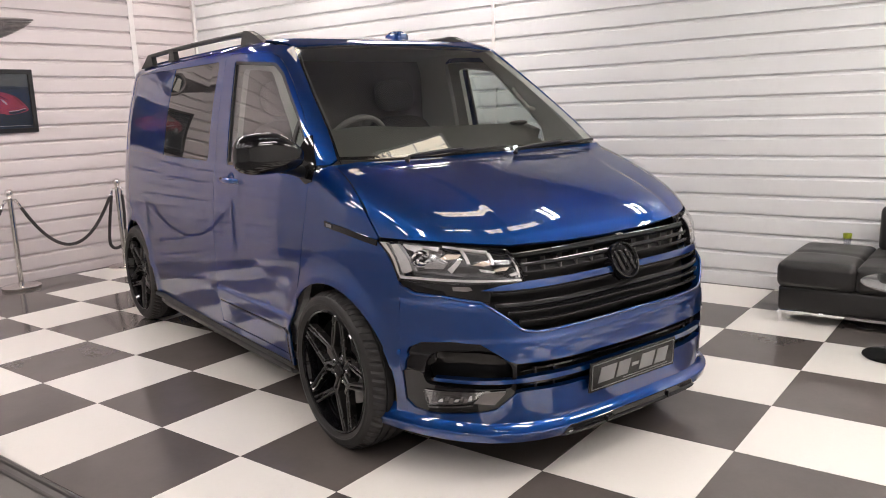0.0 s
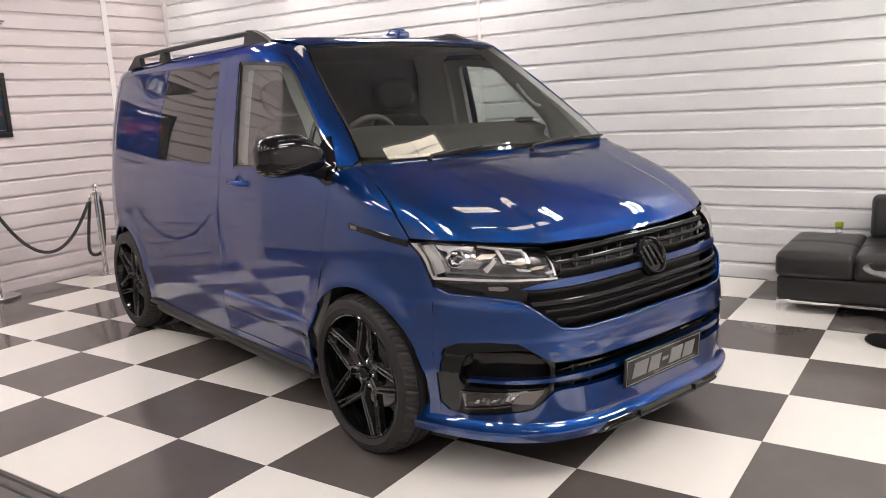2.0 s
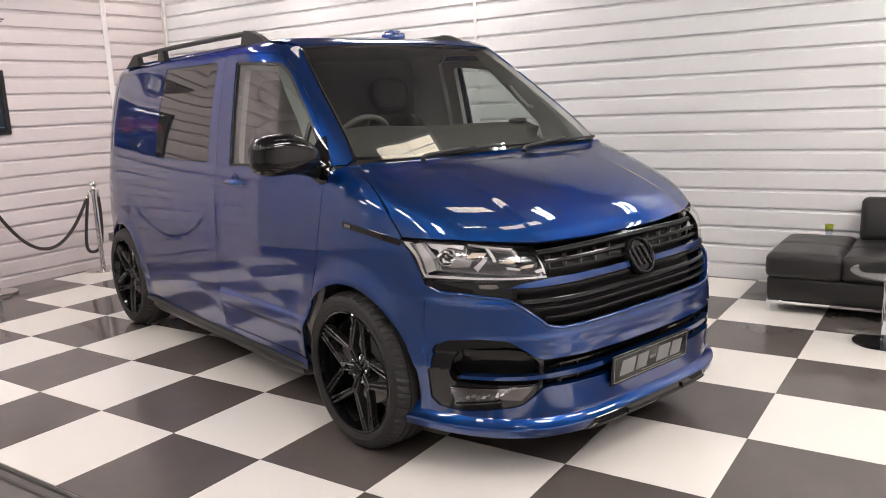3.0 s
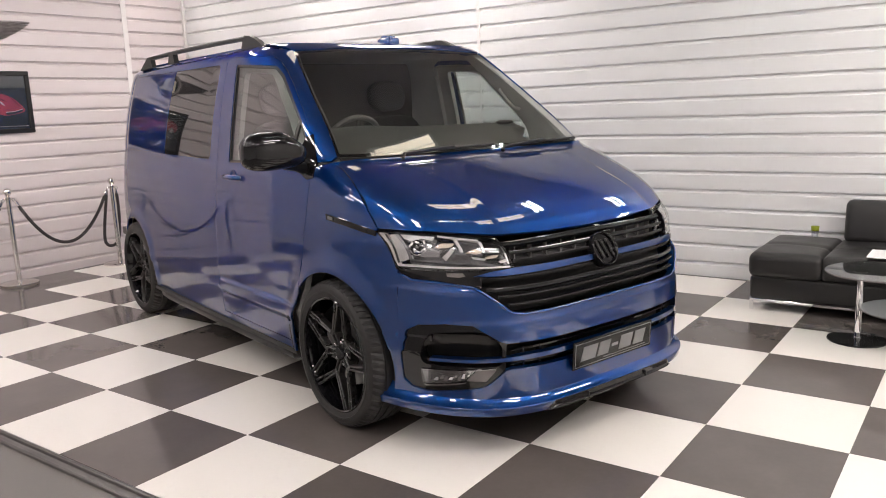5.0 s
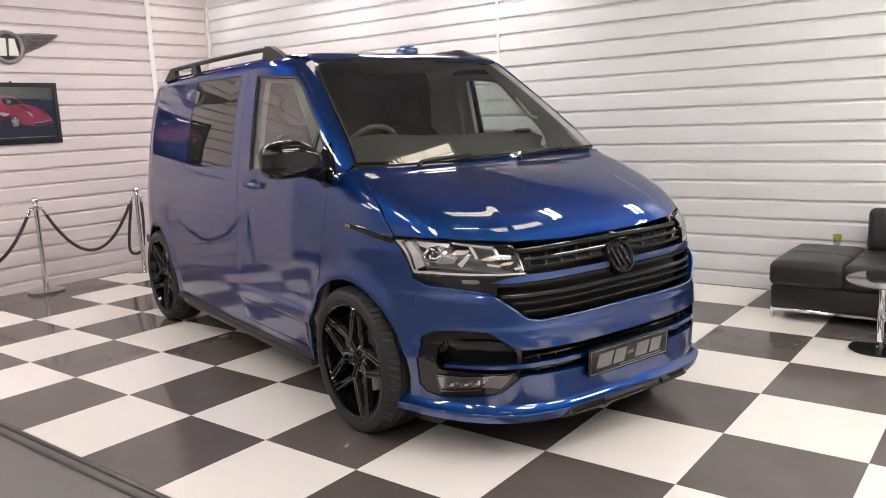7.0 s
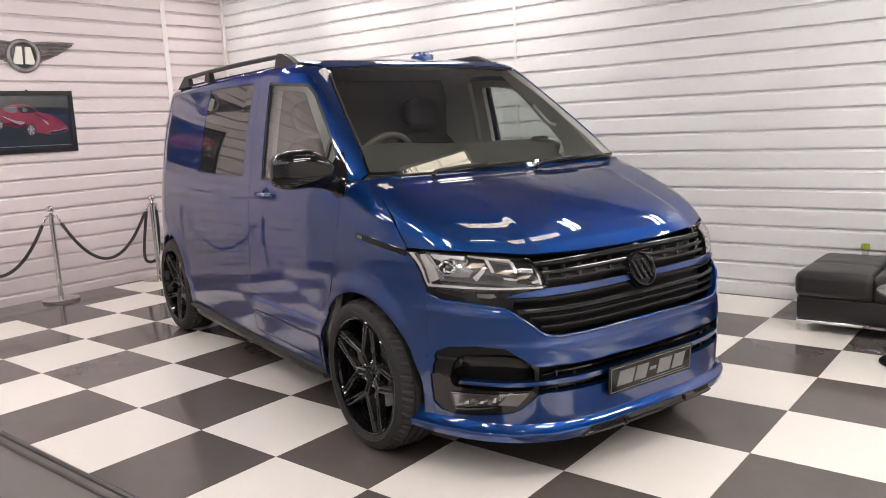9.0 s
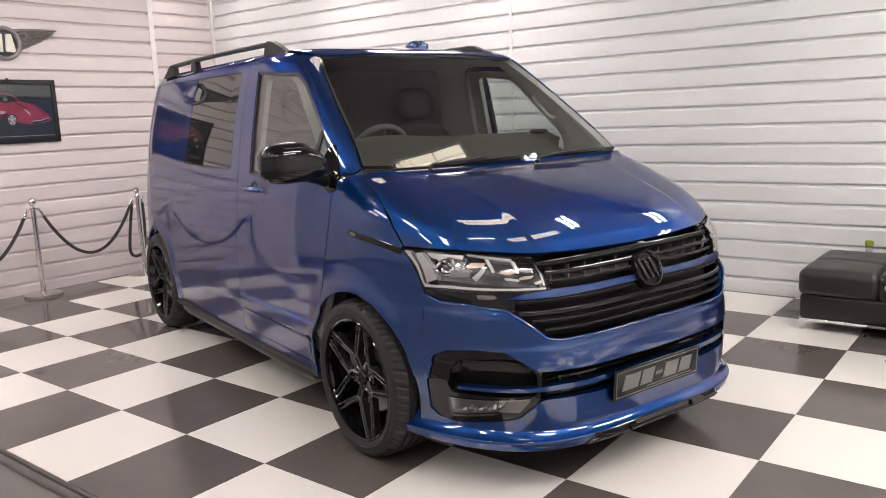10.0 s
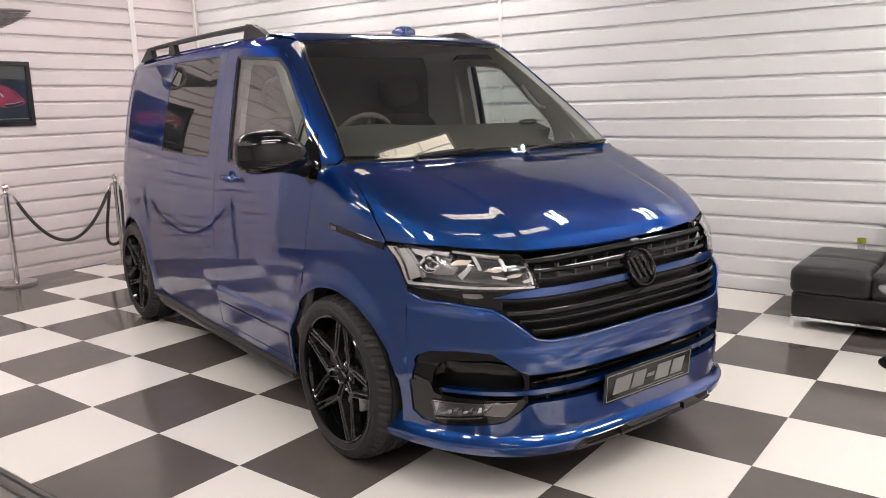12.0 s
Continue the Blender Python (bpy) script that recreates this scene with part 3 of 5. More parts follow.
def at_side(y, z):
    return (float(front_x(y, z)), z)


SILL = 0.285
LIGHT_EDGE = [(-0.8545, 0.828), (-0.8610, 0.890), (-0.8690, 0.940), (-0.8770, 0.984)]
RIGHT_WIN = rounded([(-1.13, 1.237), (-0.2305, 1.2645), (-0.2462, 1.3474), (-0.3695, 1.4805), (-0.5214, 1.6141), (-0.6191, 1.6993), (-0.708, 1.7536), (-1.145, 1.785)], 0.022, 4)
LINING_WIN = rounded([(-1.125, 1.255), (-0.4281, 1.2551), (-0.4428, 1.3805), (-0.5272, 1.4802), (-0.6635, 1.6113), (-0.73, 1.6834), (-0.7879, 1.7328), (-1.13, 1.755)], 0.03, 4)
GLASS_HOLE = rounded([(-1.415, 1.248), (-1.395, 1.800), (-2.20, 1.808), (-2.265, 1.256)], 0.035, 5)

REAR_WIN = rounded([(-1.415, 1.248), (-1.395, 1.800), (-3.22, 1.815), (-3.30, 1.275)], 0.04, 6)

# flanks: each side's fender, door, panel and glass
for flip in (False, True):
    a2 = math.degrees(math.asin((0.505 - ARCH_Z) / ARCH_R))
    arch_front = arc(0, ARCH_Z, ARCH_R, 180 - a2, -24, 30)
    fender = DOOR_FRONT + arch_front + [(0.44, 0.20), (0.44, 0.812), at_side(-0.852, 0.820)] + [at_side(y, z) for y, z in LIGHT_EDGE] + BONNET_SIDE
    sheet("fender", inset(fender, 0.0006), side_skin, PAINT, van, 0.02, flip=flip)
    low = 180 + math.degrees(math.asin((ARCH_Z - SILL - 0.045) / ARCH_R))
    door = DOOR_FRONT + arc(0, ARCH_Z, ARCH_R, 180 - a2, low, 10) + [(-1.328, SILL + 0.045)] + DOOR_REAR[:-1][::-1] + DOOR_FRAME[::-1]
    fd = sheet("front_door", inset(door, 0.0018), side_skin, PAINT, van, 0.02, holes=[RIGHT_WIN], flip=flip)
    rear_arch = arc(-3.0, ARCH_Z, ARCH_R, -14, 205, 36)
    up = [(-3.70, 0.24), (-3.80, 0.45), (-3.82, 0.8), (-3.80, 1.2), (-3.74, 1.6), (-3.66, 1.88)]
    ws = [at_side(y, z) for y, z in WS_EDGE[::-1]]
    flank = [(-0.40, SILL)] + rear_arch + up + [(-1.15, 1.88), at_side(-0.70, 1.88)] + ws + [(-0.0705, 1.2716)] + DOOR_FRAME + DOOR_REAR[:-1] + [(-1.331, SILL + 0.042), (-0.388, SILL + 0.042)]
    sheet("side_panel", flank, side_skin, PAINT, van, 0.025, holes=[REAR_WIN], flip=flip)
    sheet("side_window", inset(GLASS_HOLE, 0.004), side_skin, DARK_GLASS, van, 0.03, lift=-0.003, flip=flip)
    sheet("door_window", inset(RIGHT_WIN, 0.001), side_skin, SIDE_GLASS, fd, 0.03, lift=-0.012, thick=0.0, flip=flip, flow=glass_flow)
    # black rubber round the door glass and the glass divider
    sheet("window_seal", inset(RIGHT_WIN, -0.004), side_skin, MATT_BLACK, fd, 0.03, holes=[inset(RIGHT_WIN, 0.014)], lift=-0.004, thick=0.006, flip=flip)
    sheet("glass_divider", [(-0.4018, 1.2502), (-0.3722, 1.2505), (-0.3584, 1.4756), (-0.3804, 1.4657)], side_skin, MATT_BLACK, fd, 0.03, lift=-0.006, thick=0.01, flip=flip)
    # blind rear half of the window, flush painted sheet in the same opening
    blind = rounded([(-2.262, 1.259), (-2.200, 1.807), (-3.22, 1.815), (-3.30, 1.275)], 0.012, 4)
    sheet("blind_panel", inset(blind, 0.002), side_skin, PAINT, van, 0.03, lift=-0.002, thick=0.01, flip=flip)
    sheet("window_gasket", inset(REAR_WIN, -0.001), side_skin, MATT_BLACK, van, 0.03, holes=[inset(REAR_WIN, 0.012)], lift=-0.008, thick=0.0, flip=flip)
    sheet("inner_trim", flank, side_skin, TRIM_GREY, van, 0.06, lift=-0.04, thick=0, flip=flip)
    sheet("door_lining", inset(door, 0.03), side_skin, LINING_GREY, fd, 0.06, holes=[LINING_WIN], lift=-0.05, thick=0.03, flip=flip)
    # black blade behind the headlight, with its badge
    bl = sheet("fender_trim", [(-0.0177, 1.036), (-0.011, 1.0099), (0.1406, 0.9918), (0.33, 0.9614), (0.3327, 0.9852), (0.1443, 1.0163)], side_skin, GLOSS_BLACK, van, 0.02, lift=0.006, label="gloss black blade trim", flip=flip)
    sheet("badge", [(0.001, 1.0281), (0.0042, 1.0131), (0.0452, 1.0096), (0.0441, 1.0237)], side_skin, DARK_CHROME, bl, 0.02, lift=0.009, thick=0.003, flip=flip)
    sg = 1 if flip else -1
    # grey side step under the sill
    bm = add_tube(bmesh.new(), [(-0.45, sg * 0.80, 0.25), (-0.50, sg * 0.885, 0.245), (-0.6, sg * 0.893, 0.245), (-2.4, sg * 0.893, 0.245), (-2.5, sg * 0.885, 0.245), (-2.55, sg * 0.80, 0.25)], 0.036, 14)
    part("side_step", bm, SATIN_BLACK, van, "black plastic side step", smooth=40)
    part("sill_strip", box(-2.60, -0.41, sg * 0.93 if sg < 0 else 0.86, sg * 0.86 if sg < 0 else 0.93, 0.262, 0.288, 0.006), MATT_BLACK, van, smooth=40)

# front: bonnet, bumper, windscreen
bonnet = mirrored([(0, 0.947), (-0.2527, 0.9506), (-0.5218, 0.9628), (-0.7711, 0.9926)] + [(-float(side_y(x, z)), z) for x, z in BONNET_SIDE] + [(-0.7697, 1.2803), (-0.4085, 1.2769), (0, 1.277)])
sheet("bonnet", inset(bonnet, 0.0012), bonnet_skin, PAINT, van, 0.014, label="smooth blue bonnet")
INTAKE = [(0, 0.513), (-0.5903, 0.5205), (-0.6157, 0.5317), (-0.6989, 0.6016), (-0.7692, 0.607), (-0.8269, 0.5941), (-0.8485, 0.5656), (-0.8579, 0.5057), (-0.859, 0.4056), (-0.8481, 0.3367), (-0.8317, 0.3029), (-0.8039, 0.2943), (-0.6782, 0.3251), (-0.6531, 0.3358), (-0.5916, 0.3991), (-0.5659, 0.4056), (0, 0.397)]
bump_low = [(-float(side_y(0.44, z)), z) for z in np.linspace(0.812, 0.2, 12)]
bumper = mirrored([(0, 0.638), (-0.505, 0.636), (-0.5600, 0.648), (-0.6795, 0.7593), (-0.7765, 0.7796), (-0.8296, 0.784), (-0.8444, 0.8016)] + bump_low + [(-0.4675, 0.2106), (0, 0.2)])
fb = sheet("front_bumper", bumper, front_skin, PAINT, van, 0.014, holes=[mirrored(INTAKE)], thick=0.03)
sheet("windscreen", mirrored([(0, 1.284)] + WS_EDGE + [(-0.3044, 1.8524), (0, 1.856)]), front_skin, GLASS, van, 0.03, thick=0.0, lift=-0.004)
# painted roll along the bumper's upper edge
half = [(-0.8444, 0.8016), (-0.8296, 0.7845), (-0.7765, 0.7801), (-0.6795, 0.7598), (-0.5600, 0.6485), (-0.505, 0.6365)]
edge = list(dense(half + [(0.0, 0.6385)] + [(-y, z) for y, z in half[::-1]], 0.02))
edge = [p for p in edge if not (p[1] > 0.7875 and abs(p[0]) < 0.83)]
part("bumper_edge", add_tube(bmesh.new(), [(float(front_x(y, z)) - 0.0005, float(y), float(z)) for y, z in edge], 0.0065, 10), PAINT, fb, smooth=60)
ws_in = mirrored([(0, 1.30), (-0.8106, 1.3076), (-0.7777, 1.4223), (-0.7366, 1.5785), (-0.6897, 1.7204), (-0.6437, 1.82), (-0.3041, 1.8414), (0, 1.846)])
sheet("windscreen_border", mirrored([(0, 1.282)] + WS_EDGE + [(-0.3045, 1.8543), (0, 1.858)]), front_skin, GLOSS_BLACK, van, 0.03, holes=[ws_in], thick=0.0, lift=-0.007)
sheet("scuttle", mirrored([(0, 1.258), (-0.7884, 1.2646), (-0.8275, 1.2977), (0, 1.296)]), front_skin, MATT_BLACK, van, 0.03, thick=0.0, lift=-0.018)
sheet("roof_front", mirrored([(0, 1.858), (-0.3, 1.855), (-0.6585, 1.834), (-0.70, 1.88), (0, 1.88)]), front_skin, PAINT, van, 0.015)
front_edge = [(float(front_x(y, 1.88)), y) for y in np.linspace(-0.70, 0.70, 15)]
roof_side = [(x, -float(side_y(x, 1.88))) for x in (-3.66, -3.5, -3.3, -3.1, -2.9, -1.3, -1.15)]
roof_outline = roof_side + front_edge + [(x, -y) for x, y in roof_side[::-1]]
sheet("roof", roof_outline, roof_skin, PAINT, van, 0.05)
sheet("headliner", roof_outline, roof_skin, TRIM_GREY, van, 0.08, lift=-0.05, thick=0)
sheet("tail_panel", mirrored([(0, 0.25), (-0.70, 0.25), (-0.74, 0.6), (-0.72, 1.2), (-0.62, 1.88), (0, 1.88)]), tail_skin, PAINT, van, 0.06)

# grille: backing, slats with bright edges, ribs, painted bar, badge disc
grille = new("grille")
grille.parent = van
sheet("backing", mirrored([(0, 0.955), (-0.5438, 0.9614), (-0.6619, 0.8061), (-0.6565, 0.7266), (-0.5439, 0.6408), (0, 0.63)]), front_skin, DEEP_BLACK, grille, 0.03, lift=-0.085, thick=0)
for z, w in ((0.936, 0.536), (0.898, 0.524), (0.861, 0.516), (0.789, 0.651), (0.752, 0.640), (0.714, 0.603), (0.677, 0.563)):
    sheet("slat", [(-w, z - 0.006), (w, z - 0.006), (w, z + 0.006), (-w, z + 0.006)], front_skin, DEEP_BLACK, grille, 0.015, lift=-0.014, thick=0.016)
    sheet("slat_edge", [(-w, z + 0.0030), (w, z + 0.0030), (w, z + 0.0062), (-w, z + 0.0062)], front_skin, SLAT_EDGE, grille, 0.015, lift=-0.010, thick=0.008)
for k in range(-5, 6):
    if k:
        yk = k * 0.092
        part("rib", box(float(front_x(yk, 0.89)) - 0.085, float(front_x(yk, 0.93)) - 0.030, yk - 0.004, yk + 0.004, 0.835, 0.922), STEP_GREY, grille)
sheet("painted_bar", mirrored([(0, 0.829), (-0.5132, 0.8333), (-0.6164, 0.8236), (-0.677, 0.8062), (-0.6164, 0.8028), (0, 0.805)]), front_skin, PAINT, grille, 0.02, lift=0.002, thick=0.03)
# round dark emblem with plain slanted bars
em = new("emblem")
em.parent = van
em.matrix_basis = pose(float(front_x(0, 0.84)) + 0.002, 0, 0.842, 0, 68, 0)
bm = add_lathe(bmesh.new(), [(0.0, 0.004), (0.066, 0.004), (0.068, 0.012), (0.072, 0.017), (0.078, 0.016), (0.081, 0.008), (0.081, -0.03)], 48)
part("ring", bm, GLOSS_BLACK, em, smooth=40)
bm = bmesh.new()
for yy, sk in ((-0.034, 0.30), (0.0, 0.30), (0.034, 0.30)):
    b2 = box(-0.045, 0.045, -0.006, 0.006, 0.004, 0.012, 0.002)
    b2.transform(pose(0, yy, 0, 0, 0, math.degrees(sk)))
    tmp = bpy.data.meshes.new("bar")
    b2.to_mesh(tmp)
    b2.free()
    bm.from_mesh(tmp)
part("bars", bm, SPOKE_BLACK, em, "plain dark bars")

# lower bumper: backing, gloss surround, blades, fog lights
sheet("intake_backing", mirrored([(0, 0.53), (-0.5953, 0.5374), (-0.6852, 0.6171), (-0.8124, 0.6112), (-0.8551, 0.5754), (-0.8636, 0.3059), (-0.8134, 0.2791), (-0.6385, 0.3112), (-0.5353, 0.3783), (0, 0.37)]), front_skin, DEEP_BLACK, fb, 0.03, lift=-0.07, thick=0)
for sg in (-1, 1):
    S = lambda pts: [(-sg * y, z) for y, z in pts]
    outer = [(-0.5903, 0.5185), (-0.6157, 0.5297), (-0.6989, 0.5996), (-0.7693, 0.605), (-0.825, 0.5922), (-0.8467, 0.5637), (-0.8565, 0.5057), (-0.8576, 0.4057), (-0.8467, 0.3368), (-0.8303, 0.3049), (-0.8039, 0.2963), (-0.6781, 0.3271), (-0.6541, 0.3378), (-0.5936, 0.4011)]
    hole = rounded([(-0.6056, 0.5078), (-0.6611, 0.5698), (-0.7059, 0.5758), (-0.8012, 0.5629), (-0.8241, 0.5266), (-0.8282, 0.4671), (-0.8181, 0.4154), (-0.6571, 0.4175), (-0.6066, 0.421)], 0.016, 4)
    sheet("intake_surround", S(outer), front_skin, GLOSS_BLACK, fb, 0.012, holes=[S(hole)], lift=-0.006, thick=0.06, label="gloss black intake surround")
    fog = new("fog_light")
    fog.parent = fb
    fl = [(-0.8173, 0.3861), (-0.6895, 0.4107), (-0.7229, 0.3573), (-0.8083, 0.3308)]
    sheet("housing", S(fl), front_skin, DARK_CHROME, fog, 0.008, lift=-0.002, thick=0.01)
    sheet("lens", S(inset(fl, -0.003)), front_skin, LENS, fog, 0.02, lift=0.004, thick=0.0)
    for k in range(9):
        u, h = k / 9 + 0.02, 0.012 + 0.010 * ((k * 5) % 4) / 3
        y0, zb = -0.806 + 0.095 * u, 0.340 + 0.026 * u + 0.006 * (k % 3)
        sheet("reflector", S([(y0, zb), (y0 + 0.009, zb + 0.002), (y0 + 0.012 - 0.003 * (k % 2), zb + h), (y0 + 0.002 + 0.002 * (k % 3), zb + h - 0.002)]), front_skin, (CHROME, SILVER_PLASTIC, REFLECTOR)[k % 3], fog, 0.008, lift=0.0004 + 0.0006 * (k % 2), thick=0.002)
    sheet("side_panel", S([(-0.6864, 0.4108), (-0.6265, 0.4048), (-0.6591, 0.3552), (-0.7157, 0.3580)]), front_skin, STEP_GREY, fog, 0.012, lift=0.0, thick=0.008, label="dark grey panel beside the lens")
    sheet("lower_rim", S([(-0.8102, 0.3248), (-0.7156, 0.3531), (-0.7183, 0.3460), (-0.8069, 0.3185)]), front_skin, DARK_CHROME, fog, 0.012, lift=0.002, thick=0.006)
    sheet("upper_rim", S([(-0.8195, 0.3953), (-0.6268, 0.4144), (-0.6266, 0.4110), (-0.8194, 0.3910)]), front_skin, DARK_CHROME, fog, 0.012, lift=0.001, thick=0.006)
    # black inner facets, their reflection put in as a greyer colour
    sheet("intake_facet", S([(-0.8063, 0.5527), (-0.7049, 0.5588), (-0.6519, 0.5486), (-0.6231, 0.5236), (-0.6234, 0.5097), (-0.7500, 0.5192), (-0.7892, 0.5089), (-0.8033, 0.5274)]), front_skin, FACET_SHEEN, fb, 0.014, lift=-0.030, thick=0.01)
    sheet("intake_facet", S([(-0.8257, 0.5334), (-0.8085, 0.5501), (-0.8091, 0.5143), (-0.8260, 0.4898)]), front_skin, FACET_SHEEN, fb, 0.014, lift=-0.026, thick=0.01)
    sheet("intake_facet", S([(-0.8168, 0.4324), (-0.7525, 0.4443), (-0.7584, 0.4284), (-0.8139, 0.4185)]), front_skin, FACET_SHEEN, fb, 0.014, lift=-0.030, thick=0.01)
for z, h, mat, lf in ((0.450, 0.010, PAINT, -0.004), (0.484, 0.004, GLOSS_BLACK, -0.03), (0.421, 0.004, GLOSS_BLACK, -0.03)):
    w = 0.806 if mat == PAINT else 0.57
    sheet("blade", mirrored([(0, z + h), (-0.5, z + h), (-w, z + h - 0.010), (-w, z - h - 0.004), (-0.5, z - h), (0, z - h)]), front_skin, mat, fb, 0.03, lift=lf, thick=0.03)
for yk in (-0.5, -0.42, 0.42, 0.5):
    part("intake_rib", box(float(front_x(yk, 0.44)) - 0.05, float(front_x(yk, 0.44)) - 0.03, yk - 0.005, yk + 0.005, 0.39, 0.49), GLOSS_BLACK, fb)

# headlights
for sg in (-1, 1):
    S = lambda pts: [(-sg * y, z) for y, z in pts]
    left = sg > 0
    hl = new("headlight")
    hl.parent = van
    lens = LIGHT_EDGE[::-1] + [(-0.7253, 0.832), (-0.5200, 0.8310), (-0.5500, 0.9525), (-0.7694, 0.9833)]
    sheet("bowl", S(lens), front_skin, BOWL_GREY, hl, 0.02, lift=-0.060, thick=0.0)
    sheet("rim_strip", S(lens), front_skin, GLOSS_BLACK, hl, 0.01, holes=[S(inset(lens, 0.0022))], lift=-0.001, thick=0.030)
    sheet("lens", S(lens), front_skin, LENS, hl, 0.02, lift=0.0, thick=0.0, label="clear headlight lens")
    # pale outer reflector, then two silver steps, wrapped round the corner
    sheet("side_reflector", S([(-0.8740, 0.978), (-0.8630, 0.978), (-0.8460, 0.850), (-0.8520, 0.846), (-0.8590, 0.890), (-0.8665, 0.940)]), front_skin, SILVER_PLASTIC, hl, 0.012, lift=-0.004, thick=0.012, label="pale silver side reflector")
    sheet("side_rib", S([(-0.8655, 0.976), (-0.8625, 0.976), (-0.8460, 0.856), (-0.8490, 0.854)]), front_skin, DARK_CHROME, hl, 0.012, lift=-0.001, thick=0.004)
    # silvered inner panels, ribs and shelves, stepped back from the lens; cream and pale ones have mirrored lamplight
    # put into their colour
    for nm, pts, mt, lf in (
        ("inner_panel", [(-0.8600, 0.972), (-0.8510, 0.976), (-0.8317, 0.8709), (-0.8431, 0.8594), (-0.8502, 0.8602)], SILVER_PLASTIC, -0.010),
        ("inner_rib", [(-0.8490, 0.976), (-0.8426, 0.977), (-0.8240, 0.8721), (-0.8294, 0.8689)], CHROME, -0.008),
        ("brow", [(-0.8409, 0.977), (-0.7639, 0.974), (-0.7728, 0.9587), (-0.8022, 0.9665), (-0.8238, 0.9523), (-0.8360, 0.9597)], SILVER_PLASTIC, -0.012),
        ("lamp_backing", [(-0.8381, 0.972), (-0.7602, 0.972), (-0.7790, 0.9377), (-0.7639, 0.9097), (-0.7745, 0.877), (-0.8162, 0.8732)], REFLECTOR, -0.045),
        ("lamp_bar", [(-0.8123, 0.9381), (-0.8065, 0.9429), (-0.7637, 0.9119), (-0.7655, 0.9051)], CHROME, -0.010),
        ("shelf", [(-0.7736, 0.9314), (-0.7542, 0.9484), (-0.7133, 0.9494), (-0.7298, 0.9335), (-0.7678, 0.9251)], SHELF_REFLECTION, -0.012),
        ("lamp_block", [(-0.7478, 0.9231), (-0.7151, 0.9454), (-0.7015, 0.9156), (-0.6826, 0.8838), (-0.7354, 0.8804)], DARK_CHROME, -0.016),
        ("lamp_step", [(-0.7598, 0.8846), (-0.7311, 0.9293), (-0.7235, 0.9206), (-0.7497, 0.8687)], SILVER_PLASTIC, -0.013),
        ("inner_lens", [(-0.6981, 0.9649), (-0.6248, 0.9537), (-0.6305, 0.9114), (-0.6993, 0.9090)], BOWL_GREY, -0.022),
        ("inner_rib", [(-0.7088, 0.9655), (-0.6981, 0.9649), (-0.6993, 0.9090), (-0.7093, 0.9094)], SILVER_PLASTIC, -0.014),
        ("shelf", [(-0.6949, 0.9045), (-0.6583, 0.9218), (-0.6285, 0.9112), (-0.6547, 0.8979)], SHELF_REFLECTION, -0.012),
        ("painted_glint", [(-0.6738, 0.8857), (-0.6487, 0.8820), (-0.6245, 0.8758), (-0.6288, 0.8694), (-0.6690, 0.8764)], SILVER_PLASTIC, -0.010),
        ("inner_mask", [(-0.6159, 0.9510), (-0.5518, 0.9410), (-0.5551, 0.8474), (-0.6200, 0.8576)], GLOSS_BLACK, -0.020),
        ("inner_rib", [(-0.6268, 0.9539), (-0.6159, 0.9510), (-0.6224, 0.9043), (-0.6317, 0.9072)], SILVER_PLASTIC, -0.012),
        ("shelf", [(-0.6277, 0.8828), (-0.6003, 0.8915), (-0.5724, 0.8911), (-0.5854, 0.8792), (-0.6225, 0.8757)], SHELF_REFLECTION, -0.010),
        ("mask_edge", [(-0.5560, 0.9433), (-0.5490, 0.9421), (-0.5350, 0.8494), (-0.5430, 0.8486)], CHROME, -0.008),
        ("shelf", [(-0.5745, 0.8626), (-0.5425, 0.8705), (-0.5347, 0.8607), (-0.5669, 0.8552)], SILVER_PLASTIC, -0.010),
        ("upper_strip", [(-0.7532, 0.9790), (-0.6218, 0.9575), (-0.6262, 0.9518), (-0.7553, 0.9735)], SILVER_PLASTIC, -0.008),
        ("light_guide", [(-0.8527, 0.8481), (-0.8164, 0.8500), (-0.7086, 0.8470), (-0.5345, 0.8424), (-0.5334, 0.8350), (-0.7094, 0.8390), (-0.8171, 0.8410), (-0.8513, 0.8392)], SILVER_PLASTIC, -0.006),
    ):
        sheet(nm, S(pts), front_skin, mt, hl, 0.01, lift=lf, thick=0.012)
    # round reflector with a bulb and scattered facets
    m = pose(float(front_x(0.80, 0.925)) - 0.050, sg * 0.80, 0.925, 0, 84, sg * 28)
    bm = add_lathe(bmesh.new(), [(0.004, 0.002), (0.012, 0.004), (0.020, 0.012), (0.028, 0.022), (0.032, 0.036), (0.034, 0.036), (0.035, 0.0)], 15, m)
    part("reflector", bm, CHROME, hl)
    part("bulb", add_lathe(bmesh.new(), [(0, 0.030), (0.008, 0.028), (0.012, 0.020), (0.013, 0.0)], 16, m), DARK_CHROME, hl, smooth=40)
    for k in range(12):
        a = radians(31 * k)
        r = 0.018 + 0.004 * (k % 5)
        bm = box(-0.009, 0.009, -0.003, 0.003, -0.004, 0.004, 0.0015)
        bm.transform(m @ pose(r * math.cos(a), r * math.sin(a), 0.038, 30 * math.sin(2.3 * k), 35 * math.cos(1.7 * k), math.degrees(a) + 60))
        part("facet", bm, CHROME if k % 2 else SILVER_PLASTIC, hl)
    sheet("lower_strip", S([(-0.8540, 0.826), (-0.7253, 0.829), (-0.5184, 0.8294), (-0.534, 0.8167), (-0.6448, 0.801), (-0.655, 0.760), (-0.7765, 0.772), (-0.8296, 0.776), (-0.8440, 0.796)]), front_skin, GLOSS_BLACK, van, 0.012, lift=-0.006, thick=0.02)
